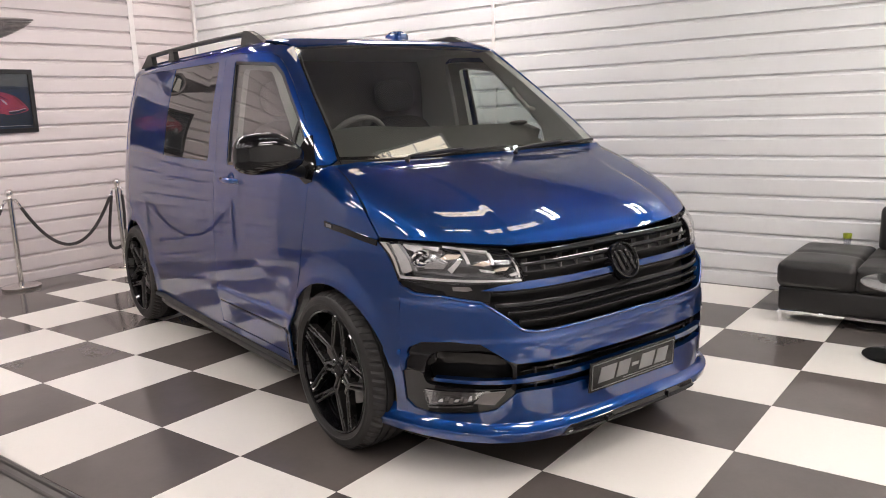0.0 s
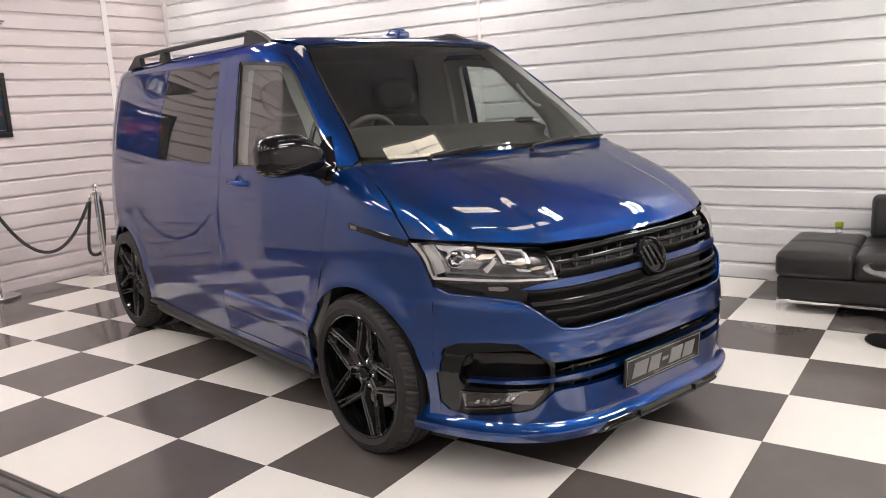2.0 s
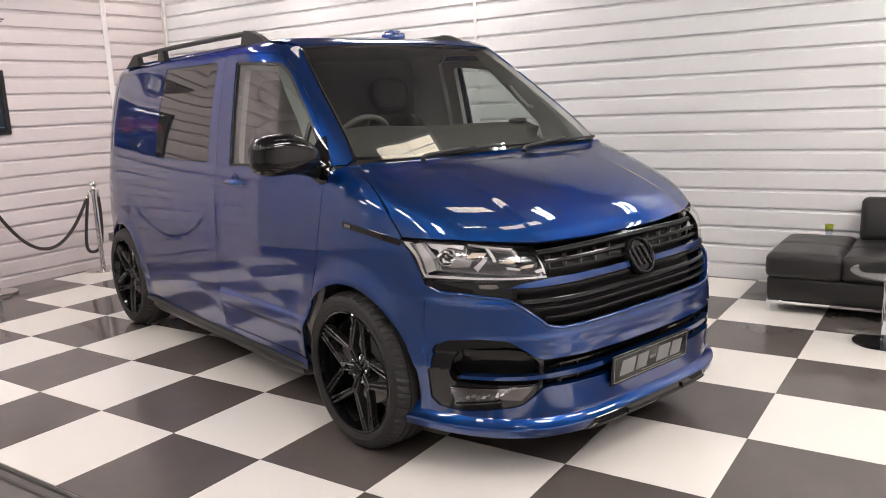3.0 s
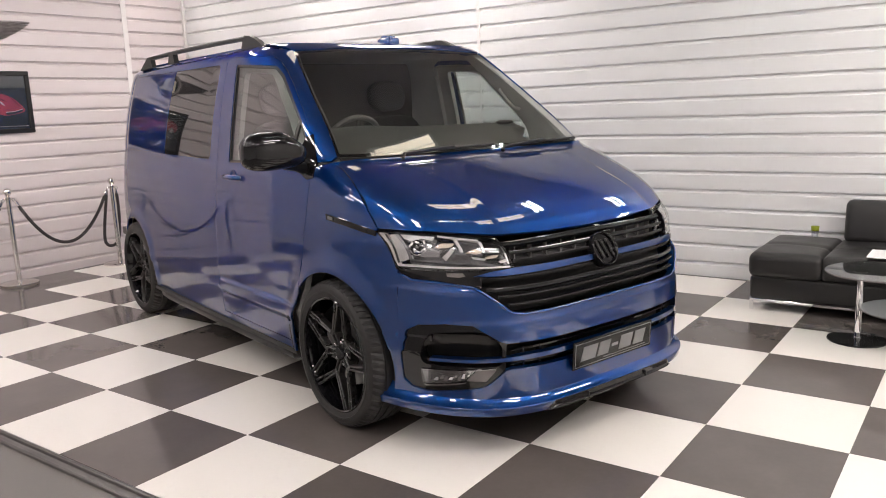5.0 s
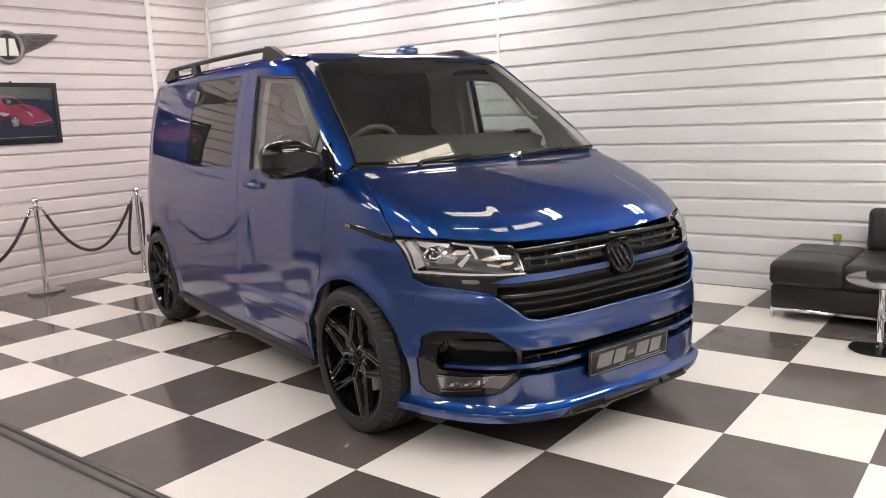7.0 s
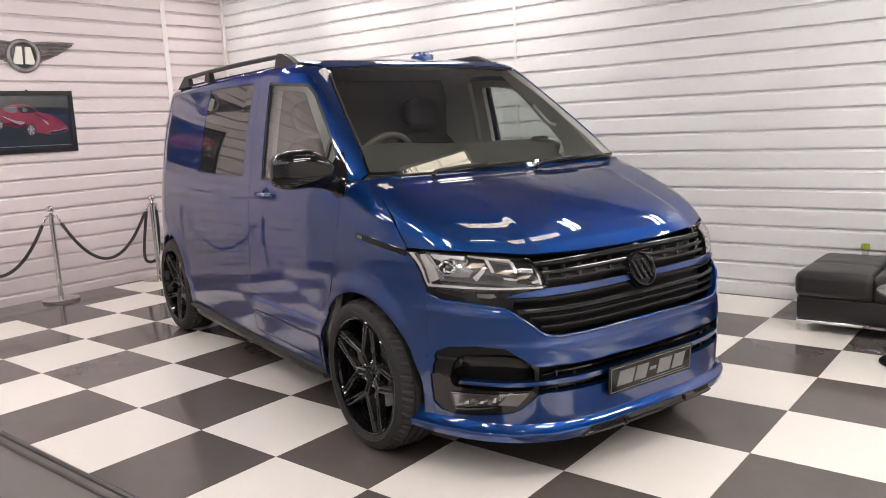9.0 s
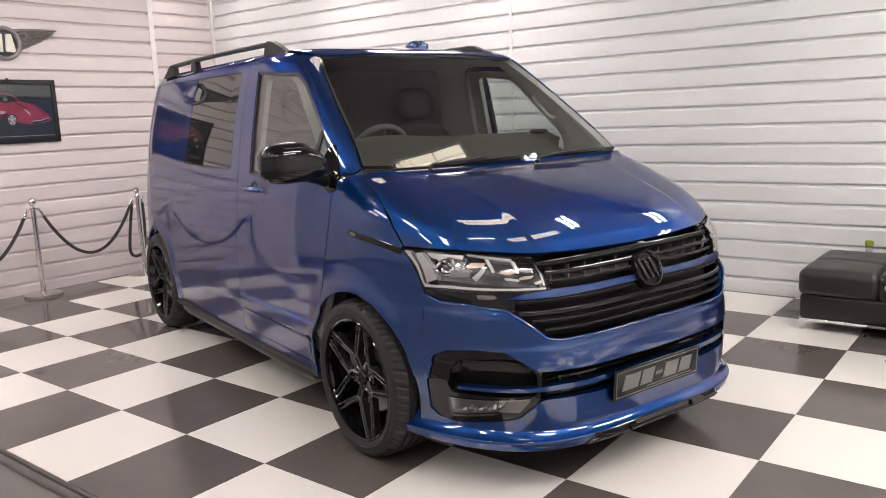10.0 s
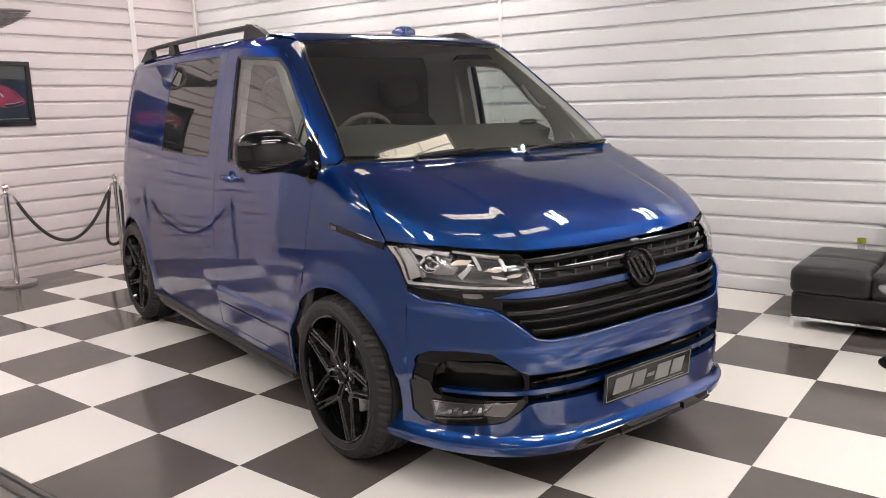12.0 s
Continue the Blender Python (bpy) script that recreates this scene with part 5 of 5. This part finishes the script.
def barrier_post():
    t = thing("barrier_post", pose(0, 0, 0), "polished steel rope barrier post with a ball top", "barrier post", "rope barrier posts")
    bm = add_lathe(bmesh.new(), [(0, 0.001), (0.163, 0.001), (0.166, 0.006), (0.166, 0.022), (0.160, 0.028), (0.10, 0.034), (0.03, 0.040), (0, 0.040)], 56)
    part("base", bm, STEEL, t, smooth=40)
    bm = add_lathe(bmesh.new(), [(0, 0.03), (0.026, 0.03), (0.026, 0.06), (0.0235, 0.062), (0.0235, 0.815), (0, 0.815)], 28)
    part("pole", bm, STEEL, t, smooth=40)
    bm = add_lathe(bmesh.new(), [(0, 0.81), (0.034, 0.81), (0.036, 0.815), (0.036, 0.828), (0.020, 0.834), (0.016, 0.842), (0.024, 0.852)] + [(0.037 * math.sin(radians(a)), 0.880 - 0.037 * math.cos(radians(a))) for a in range(40, 181, 14)], 28)
    part("ball_top", bm, STEEL, t, smooth=40)
    for sg in (-1, 1):
        ring = [(0, sg * (0.036 + 0.012 + 0.012 * math.cos(2 * math.pi * k / 14)), 0.806 + 0.014 * math.sin(2 * math.pi * k / 14)) for k in range(15)]
        part("hook_ring", add_tube(bmesh.new(), ring, 0.004, 8), STEEL, t, smooth=50)
    return t


POSTS = [(-2.835, 0.15), (-2.838, 1.195), (-2.830, 2.235)]
first_post = barrier_post()
first_post.matrix_basis = pose(*POSTS[0], 0)
for px, py in POSTS[1:]:
    copy_thing(first_post, pose(px, py, 0))


def rope(p0, p1, sag, via=()):
    """A twisted rope hanging between two hooks, with steel end caps."""
    p0, p1 = Vector(p0), Vector(p1)
    t = thing("barrier_rope", Matrix.Translation(p0), "dark twisted rope slung between steel posts", "rope", "barrier ropes")
    n = 150
    line = []
    for k in range(n + 1):
        s = k / n
        q = (p1 - p0) * s
        q.z -= sag * (1 - (2 * s - 1) ** 2)
        line.append(q)
    if via:
        ctrl = [Vector((0, 0, 0))] + [Vector(v) - p0 for v in via] + [p1 - p0]
        ctrl = [2 * ctrl[0] - ctrl[1]] + ctrl + [2 * ctrl[-1] - ctrl[-2]]
        m = len(ctrl) - 3
        for k in range(n + 1):
            i, f = min(int(k * m / n), m - 1), k * m / n - min(int(k * m / n), m - 1)
            a, b, c, d = ctrl[i:i + 4]
            line[k] = 0.5 * (2 * b + (c - a) * f + (2 * a - 5 * b + 4 * c - d) * f * f + (3 * b - a - 3 * c + d) * f**3)
    for a, b in ((line[0], line[8]), (line[-1], line[-9])):
        d = (b - a).normalized()
        cap = add_tube(bmesh.new(), [a, a + d * 0.012, a + d * 0.014, a + d * 0.055], [0.006, 0.007, 0.0135, 0.0135], 12)
        part("end_cap", cap, STEEL, t, "polished steel rope end", smooth=40)
    for j in range(3):
        pts = []
        for k in range(5, n - 4):
            d = (line[k + 1] - line[k - 1]).normalized()
            u = d.cross(Vector((1, 0, 0))).normalized()
            v = d.cross(u)
            a = 2 * math.pi * (k / 7.5 + j / 3)
            pts.append(line[k] + (u * math.cos(a) + v * math.sin(a)) * 0.0092)
        part("strand", add_tube(bmesh.new(), pts, 0.0078, 7), ROPE_MAT, t, smooth=60)
    return t


for a, b in zip(POSTS, POSTS[1:]):
    rope((a[0], a[1] + 0.058, 0.80), (b[0], b[1] - 0.058, 0.80), 0.47)


# a loose rope hanging doubled from the last post
rope((-2.845, 2.185, 0.80), (-2.845, 2.285, 0.80), 0.58, ((-2.87, 2.165, 0.62), (-2.89, 2.145, 0.44), (-2.90, 2.135, 0.28), (-2.90, 2.165, 0.215), (-2.895, 2.23, 0.21), (-2.89, 2.285, 0.27), (-2.87, 2.30, 0.45), (-2.85, 2.295, 0.64)))


# winged emblem on the wall, built of plain feather bars and an oval shield
def wing_sign():
    t = thing("wall_emblem", pose(WALL_L + 0.026, 1.228, 2.298, 90, 0, 90), "grey cast metal winged emblem hung on the boards", "wall emblem")
    # local: x along the wall, y up, z off the wall
    for sg in (-1, 1):
        for k in range(13):
            bm = bmesh.new()
            s = k / 12
            x0, y0 = sg * (0.125 + 0.02 * s), 0.118 - 0.15 * s
            x1, y1 = sg * (0.492 - 0.32 * s**1.25), 0.150 - 0.185 * s**0.9
            w = 0.012 - 0.003 * s
            d = Vector((x1 - x0, y1 - y0, 0)).normalized()
            nrm = Vector((-d.y, d.x, 0))
            ring0 = [bm.verts.new(Vector((x0, y0, 0)) + nrm * o + Vector((0, 0, h))) for o, h in ((-w, 0.001), (-w, 0.010), (0, 0.020), (w, 0.010), (w, 0.001))]
            ring1 = [bm.verts.new(Vector((x1, y1, 0)) + nrm * o * 0.55 + Vector((0, 0, h))) for o, h in ((-w, 0.001), (-w, 0.006), (0, 0.011), (w, 0.006), (w, 0.001))]
            for i in range(5):
                bm.faces.new((ring0[i], ring0[(i + 1) % 5], ring1[(i + 1) % 5], ring1[i]))
            bm.faces.new(ring0), bm.faces.new(ring1)
            part("feather", bm, PEWTER, t)
    for sg in (-1, 1):
        bm = bmesh.new()
        pts = [(sg * 0.10, 0.128, 0.016), (sg * 0.20, 0.140, 0.016), (sg * 0.33, 0.150, 0.014), (sg * 0.495, 0.152, 0.010)]
        add_tube(bm, pts, [0.016, 0.014, 0.011, 0.007], 10)
        for rr, cx in ((0.042, 0.178), (0.026, 0.178)):
            ring = [(sg * (cx + rr * math.cos(2 * math.pi * k / 24)), 0.085 + rr * 0.8 * math.sin(2 * math.pi * k / 24), 0.022) for k in range(25)]
            add_tube(bm, ring, 0.007, 8)
        part("wing_edge", bm, PEWTER, t, smooth=50)
    bm = bmesh.new()
    ring = [(0.136 * math.cos(2 * math.pi * k / 48), 0.015 + 0.134 * math.sin(2 * math.pi * k / 48), 0.022) for k in range(49)]
    add_tube(bm, ring, 0.022, 12, cap=False)
    part("shield_ring", bm, PEWTER, t, smooth=60)
    bm = add_lathe(bmesh.new(), [(0, 0.024), (0.10, 0.022), (0.126, 0.014), (0.126, 0.002)], 40, Matrix.Diagonal((1, 0.97, 1, 1)) @ pose(0, 0.015, 0))
    part("shield", bm, PRINT_DARK, t, "dark oval shield", smooth=40)
    for sg, sk in ((-1, 0.020), (1, -0.014)):
        bm = bmesh.new()
        pts = ((sg * 0.057 - 0.050, -0.060), (sg * 0.057 + 0.044, -0.064), (sg * 0.057 + 0.028 + sk, 0.098), (sg * 0.057 - 0.024 + sk, 0.098))
        lo = [bm.verts.new((x, y, 0.022)) for x, y in pts]
        hi = [bm.verts.new((x, y, 0.032)) for x, y in pts]
        bm.faces.new(hi)
        for k in range(4):
            bm.faces.new((lo[k], lo[(k + 1) % 4], hi[(k + 1) % 4], hi[k]))
        bmesh.ops.bevel(bm, geom=[e for e in bm.edges], offset=0.004, segments=2, affect="EDGES")
        part("plaque", bm, CREAM, t, "plain cream enamel block")
    bm = bmesh.new()
    for k in range(9):
        a = radians(-90 + (k - 4) * 9.5)
        x, y = 0.138 * math.cos(a), 0.012 + 0.138 * math.sin(a)
        b2 = box(-0.0045, 0.0045, -0.016, 0.016, 0.004, 0.030, 0.002)
        b2.transform(pose(x, y, 0, 0, 0, math.degrees(a) + 90))
        tmp = bpy.data.meshes.new("bar")
        b2.to_mesh(tmp)
        b2.free()
        bm.from_mesh(tmp)
    part("scroll_bars", bm, PRINT_PALE, t, "small pale bars")
    return t


wing_sign()


def flat(name, pts, z, mat, parent, label=""):
    bm = bmesh.new()
    lo = [bm.verts.new((x, y, z)) for x, y in pts]
    hi = [bm.verts.new((x, y, z + 0.0006)) for x, y in pts]
    bm.faces.new(hi), bm.faces.new(lo[::-1])
    for k in range(len(pts)):
        bm.faces.new((lo[k], lo[(k + 1) % len(pts)], hi[(k + 1) % len(pts)], hi[k]))
    return part(name, bm, mat, parent, label)


def smooth_outline(pts, n=6):
    """A closed smooth curve through the points."""
    out = []
    k = len(pts)
    for i in range(k):
        p0, p1, p2, p3 = (np.array(pts[(i + o) % k], float) for o in (-1, 0, 1, 2))
        for s in np.linspace(0, 1, n, endpoint=False):
            out.append(tuple(0.5 * (2 * p1 + (p2 - p0) * s + (2 * p0 - 5 * p1 + 4 * p2 - p3) * s * s + (3 * p1 - p0 - 3 * p2 + p3) * s**3)))
    return out


def picture():
    t = thing("framed_picture", pose(WALL_L + 0.026, 1.218, 1.702, 90, 0, 90), "black framed print of a red sports car on the boards", "picture")
    w, h, f = 0.425, 0.29, 0.042
    bm = bmesh.new()
    for a in ((-w, w, h - f, h), (-w, w, -h, -h + f), (-w, -w + f, -h + f, h - f), (w - f, w, -h + f, h - f)):
        add_box(bm, *a, 0.0, 0.026, 0.004, 1)
    part("frame", bm, FRAME_BLACK, t, "black wooden frame")
    pr = part("print", box(-w + f, w - f, -h + f, h - f, 0.002, 0.008), PRINT_DARK, t, "dark printed background")
    car = smooth_outline([(-0.335, -0.020), (-0.345, 0.050), (-0.300, 0.105), (-0.235, 0.130), (-0.170, 0.160), (-0.110, 0.172), (-0.030, 0.168), (0.035, 0.147), (0.092, 0.094), (0.170, 0.076), (0.260, 0.037), (0.318, -0.019), (0.355, -0.063), (0.348, -0.090), (0.252, -0.114), (0.170, -0.121), (0.124, -0.112), (0.060, -0.100), (-0.040, -0.050), (-0.110, -0.052), (-0.220, -0.030), (-0.290, -0.030)], 5)
    flat("car_body", car, 0.0082, PRINT_RED, pr, "red printed car shape")
    flat("car_sill", smooth_outline([(-0.27, -0.015), (-0.16, 0.005), (-0.05, -0.012), (-0.02, -0.045), (-0.10, -0.050), (-0.21, -0.030)]), 0.009, PRINT_RED_DARK, pr)
    flat("car_stripe", [(-0.24, 0.054), (-0.235, 0.062), (-0.147, 0.022), (-0.049, 0.004), (-0.055, -0.012), (-0.092, -0.022), (-0.150, 0.004)], 0.0098, PRINT_PALE, pr)
    flat("car_glass", smooth_outline([(-0.100, 0.150), (-0.050, 0.160), (0.015, 0.146), (0.072, 0.095), (0.000, 0.085), (-0.060, 0.086), (-0.085, 0.105)]), 0.009, PRINT_DARK, pr)
    flat("car_glass", smooth_outline([(-0.225, 0.118), (-0.165, 0.148), (-0.120, 0.152), (-0.110, 0.100), (-0.160, 0.090)]), 0.009, PRINT_GREY, pr)
    flat("seat_back", smooth_outline([(-0.055, 0.100), (-0.050, 0.128), (-0.025, 0.130), (-0.018, 0.102)]), 0.0098, PRINT_GREY, pr)
    flat("bonnet_line", [(0.040, 0.076), (0.064, 0.079), (0.200, 0.006), (0.160, 0.018)], 0.009, PRINT_RED_DARK, pr)
    flat("bonnet_line", [(0.230, 0.044), (0.246, 0.040), (0.318, -0.040), (0.308, -0.042)], 0.009, PRINT_RED_DARK, pr)
    flat("head_lamp", smooth_outline([(0.118, 0.020), (0.150, 0.004), (0.172, -0.028), (0.150, -0.020)]), 0.009, PRINT_PALE, pr)
    flat("grille_mouth", smooth_outline([(0.179, -0.095), (0.255, -0.090), (0.322, -0.073), (0.330, -0.086), (0.252, -0.110), (0.188, -0.116)]), 0.009, PRINT_DARK, pr)
    flat("bumper_line", [(0.172, -0.088), (0.255, -0.082), (0.335, -0.062), (0.335, -0.068), (0.255, -0.089), (0.175, -0.095)], 0.0098, PRINT_PALE, pr)
    for cx, cy, rr in ((0.000, -0.075, 0.060), (-0.275, -0.015, 0.046)):
        flat("tyre", [(cx + rr * 0.76 * math.cos(2 * math.pi * k / 28), cy + rr * math.sin(2 * math.pi * k / 28)) for k in range(28)], 0.010, PRINT_DARK, pr)
        flat("wheel", [(cx + rr * 0.60 * math.cos(2 * math.pi * k / 28), cy + rr * 0.82 * math.sin(2 * math.pi * k / 28)) for k in range(28)], 0.011, PRINT_GREY, pr)
        for k in range(5):
            a = radians(72 * k + 20)
            flat("spoke", [(cx + 0.005 * math.cos(a + 1.57), cy + 0.005 * math.sin(a + 1.57)), (cx + 0.005 * math.cos(a - 1.57), cy + 0.005 * math.sin(a - 1.57)), (cx + rr * 0.56 * math.cos(a - 0.15), cy + rr * 0.76 * math.sin(a - 0.15)), (cx + rr * 0.56 * math.cos(a + 0.15), cy + rr * 0.76 * math.sin(a + 0.15))], 0.012, PRINT_PALE, pr)
    flat("base_line", [(-w + f + 0.012, -h + f + 0.022), (w - f - 0.012, -h + f + 0.022), (w - f - 0.012, -h + f + 0.026), (-w + f + 0.012, -h + f + 0.026)], 0.0082, PRINT_PALE, pr)
    part("glazing", box(-w + f - 0.002, w - f + 0.002, -h + f - 0.002, h - f + 0.002, 0.0138, 0.0150), LENS, t)
    part("hook", box(-0.012, 0.012, h - 0.002, h + 0.012, 0.004, 0.014, 0.002), FRAME_BLACK, t)


picture()

# ---- seating corner ----
LEATHER = make_mat("black_leather", (0.018, 0.017, 0.017), 0.36, vary=0.15, scale=7, bump=0.35, bump_scale=90)
GREEN_GLASS = make_mat("green_yellow_band", (0.30, 0.36, 0.03), 0.35, vary=0.1)
PAPER = make_mat("white_paper", (0.82, 0.82, 0.83), 0.5, vary=0.02)
FROSTED = make_mat("frosted_grey_glass", (0.26, 0.265, 0.27), 0.12, vary=0.05, scale=4)
TABLE_BASE = make_mat("black_lacquer", (0.012, 0.012, 0.012), 0.1, vary=0.1)


def soft_box(x0, x1, y0, y1, z0, z1, r=0.04, puff=0.0, cuts=10, seam=0):
    """A padded block with rounded edges and a slightly swollen top."""
    bm = box(x0, x1, y0, y1, z0, z1, r, 5)
    if puff:
        bmesh.ops.subdivide_edges(bm, edges=[e for e in bm.edges if e.calc_length() > 0.15], cuts=cuts, use_grid_fill=True)
        for v in bm.verts:
            u, w = (v.co.x - x0) / (x1 - x0), (v.co.y - y0) / (y1 - y0)
            k = max(0.0, 1 - (2 * u - 1) ** 4) * max(0.0, 1 - (2 * w - 1) ** 4)
            if v.co.z > (z0 + z1) / 2:
                v.co.z += puff * k + 0.004 * noise.noise(v.co * 6.0) - 0.010 * math.exp(-(((w - 0.42 - 0.02 * math.sin(5 * u)) / 0.035) ** 2)) * (seam > 0)
    return bm


def sofa():
    t = thing("corner_sofa", pose(3.225, 3.32, 0), "black leather sofa on chrome rails by the boards", "sofa")
    part("base", soft_box(0.015, 2.3, 0.015, 0.84, 0.085, 0.245, 0.02), LEATHER, t, smooth=50)
    for x0, x1 in ((0.0, 0.486), (0.464, 1.385), (1.375, 2.3)):
        part("seat_cushion", soft_box(x0, x1, 0.0, 0.84, 0.235, 0.412, 0.050, 0.016, 26, 1), LEATHER, t, smooth=60)
    bm = soft_box(0.0, 0.86, 0.0, 0.16, 0.0, 0.32, 0.05, 0.0)
    bm.transform(pose(0.50, 0.64, 0.41, -8, 0, 0))
    part("back_cushion", bm, LEATHER, t, smooth=60)
    bm = soft_box(0.0, 0.86, 0.0, 0.16, 0.0, 0.32, 0.05, 0.0)
    bm.transform(pose(1.40, 0.64, 0.41, -8, 0, 0))
    part("back_cushion", bm, LEATHER, t, smooth=60)
    for y in (0.03, 0.80):
        part("rail", box(0.015, 2.3, y - 0.012, y + 0.012, 0.064, 0.0845, 0.003), CHROME, t)
        for x in (0.03, 1.15, 2.28):
            part("foot", box(x - 0.014, x + 0.014, y - 0.011, y + 0.011, 0.0005, 0.066, 0.002), CHROME, t)
    part("side_rail", box(0.016, 0.040, 0.043, 0.787, 0.066, 0.083, 0.003), CHROME, t)


sofa()


def side_table():
    t = thing("side_table", pose(3.99, 2.90, 0), "round two-tier glass side table on a chrome stem", "table")
    bm = add_lathe(bmesh.new(), [(0, 0.001), (0.168, 0.001), (0.170, 0.004), (0.168, 0.010), (0.06, 0.016), (0, 0.016)], 56)
    part("base", bm, TABLE_BASE, t, "black lacquered round base", smooth=40)
    bm = add_lathe(bmesh.new(), [(0, 0.012), (0.024, 0.012), (0.024, 0.022), (0.0185, 0.024), (0.0185, 0.435), (0, 0.435)], 24)
    part("stem", bm, CHROME, t, smooth=40)
    for nm, cx, cy, z, r in (("glass_top", 0.10, -0.02, 0.436, 0.29), ("glass_shelf", 0.27, 0.03, 0.205, 0.267)):
        g = part(nm, add_lathe(bmesh.new(), [(0, 0), (r, 0), (r + 0.002, 0.004), (r, 0.008), (0, 0.008)], 64, pose(cx, cy, z)), TABLE_GLASS if nm == "glass_top" else FROSTED, t, "grey glass disc", smooth=30)
        bm = add_lathe(bmesh.new(), [(r + 0.0005, -0.0005), (r + 0.004, 0.004), (r + 0.0005, 0.0085)], 64, pose(cx, cy, z))
        part("glass_edge", bm, STEP_GREY, g)
    part("bracket", box(0.0, 0.27, -0.035, -0.005, 0.192, 0.204, 0.003), CHROME, t)
    part("top_mount", add_lathe(bmesh.new(), [(0, 0.425), (0.05, 0.428), (0.05, 0.4355), (0, 0.4355)], 24), CHROME, t, smooth=40)


side_table()

cup = thing("drinking_cup", pose(3.52, 4.06, 0.422), "small clear cup with a green-yellow band on the sofa", "cup")
part("cup", add_lathe(bmesh.new(), [(0.022, 0.0), (0.026, 0.05), (0.027, 0.052), (0.024, 0.052), (0.021, 0.003), (0, 0.003), (0, 0)], 28), LENS, cup, smooth=40)
part("band", add_lathe(bmesh.new(), [(0.0268, 0.050), (0.030, 0.084), (0.0285, 0.084), (0.025, 0.051)], 28, closed=True), GREEN_GLASS, cup, "green-yellow band", smooth=40)
tagged(part("magazine", box(3.96, 4.17, 3.33, 3.62, 0.432, 0.438, 0.001), PAPER), "white magazine lying on the black sofa seat", "magazine")

lay_tiles()
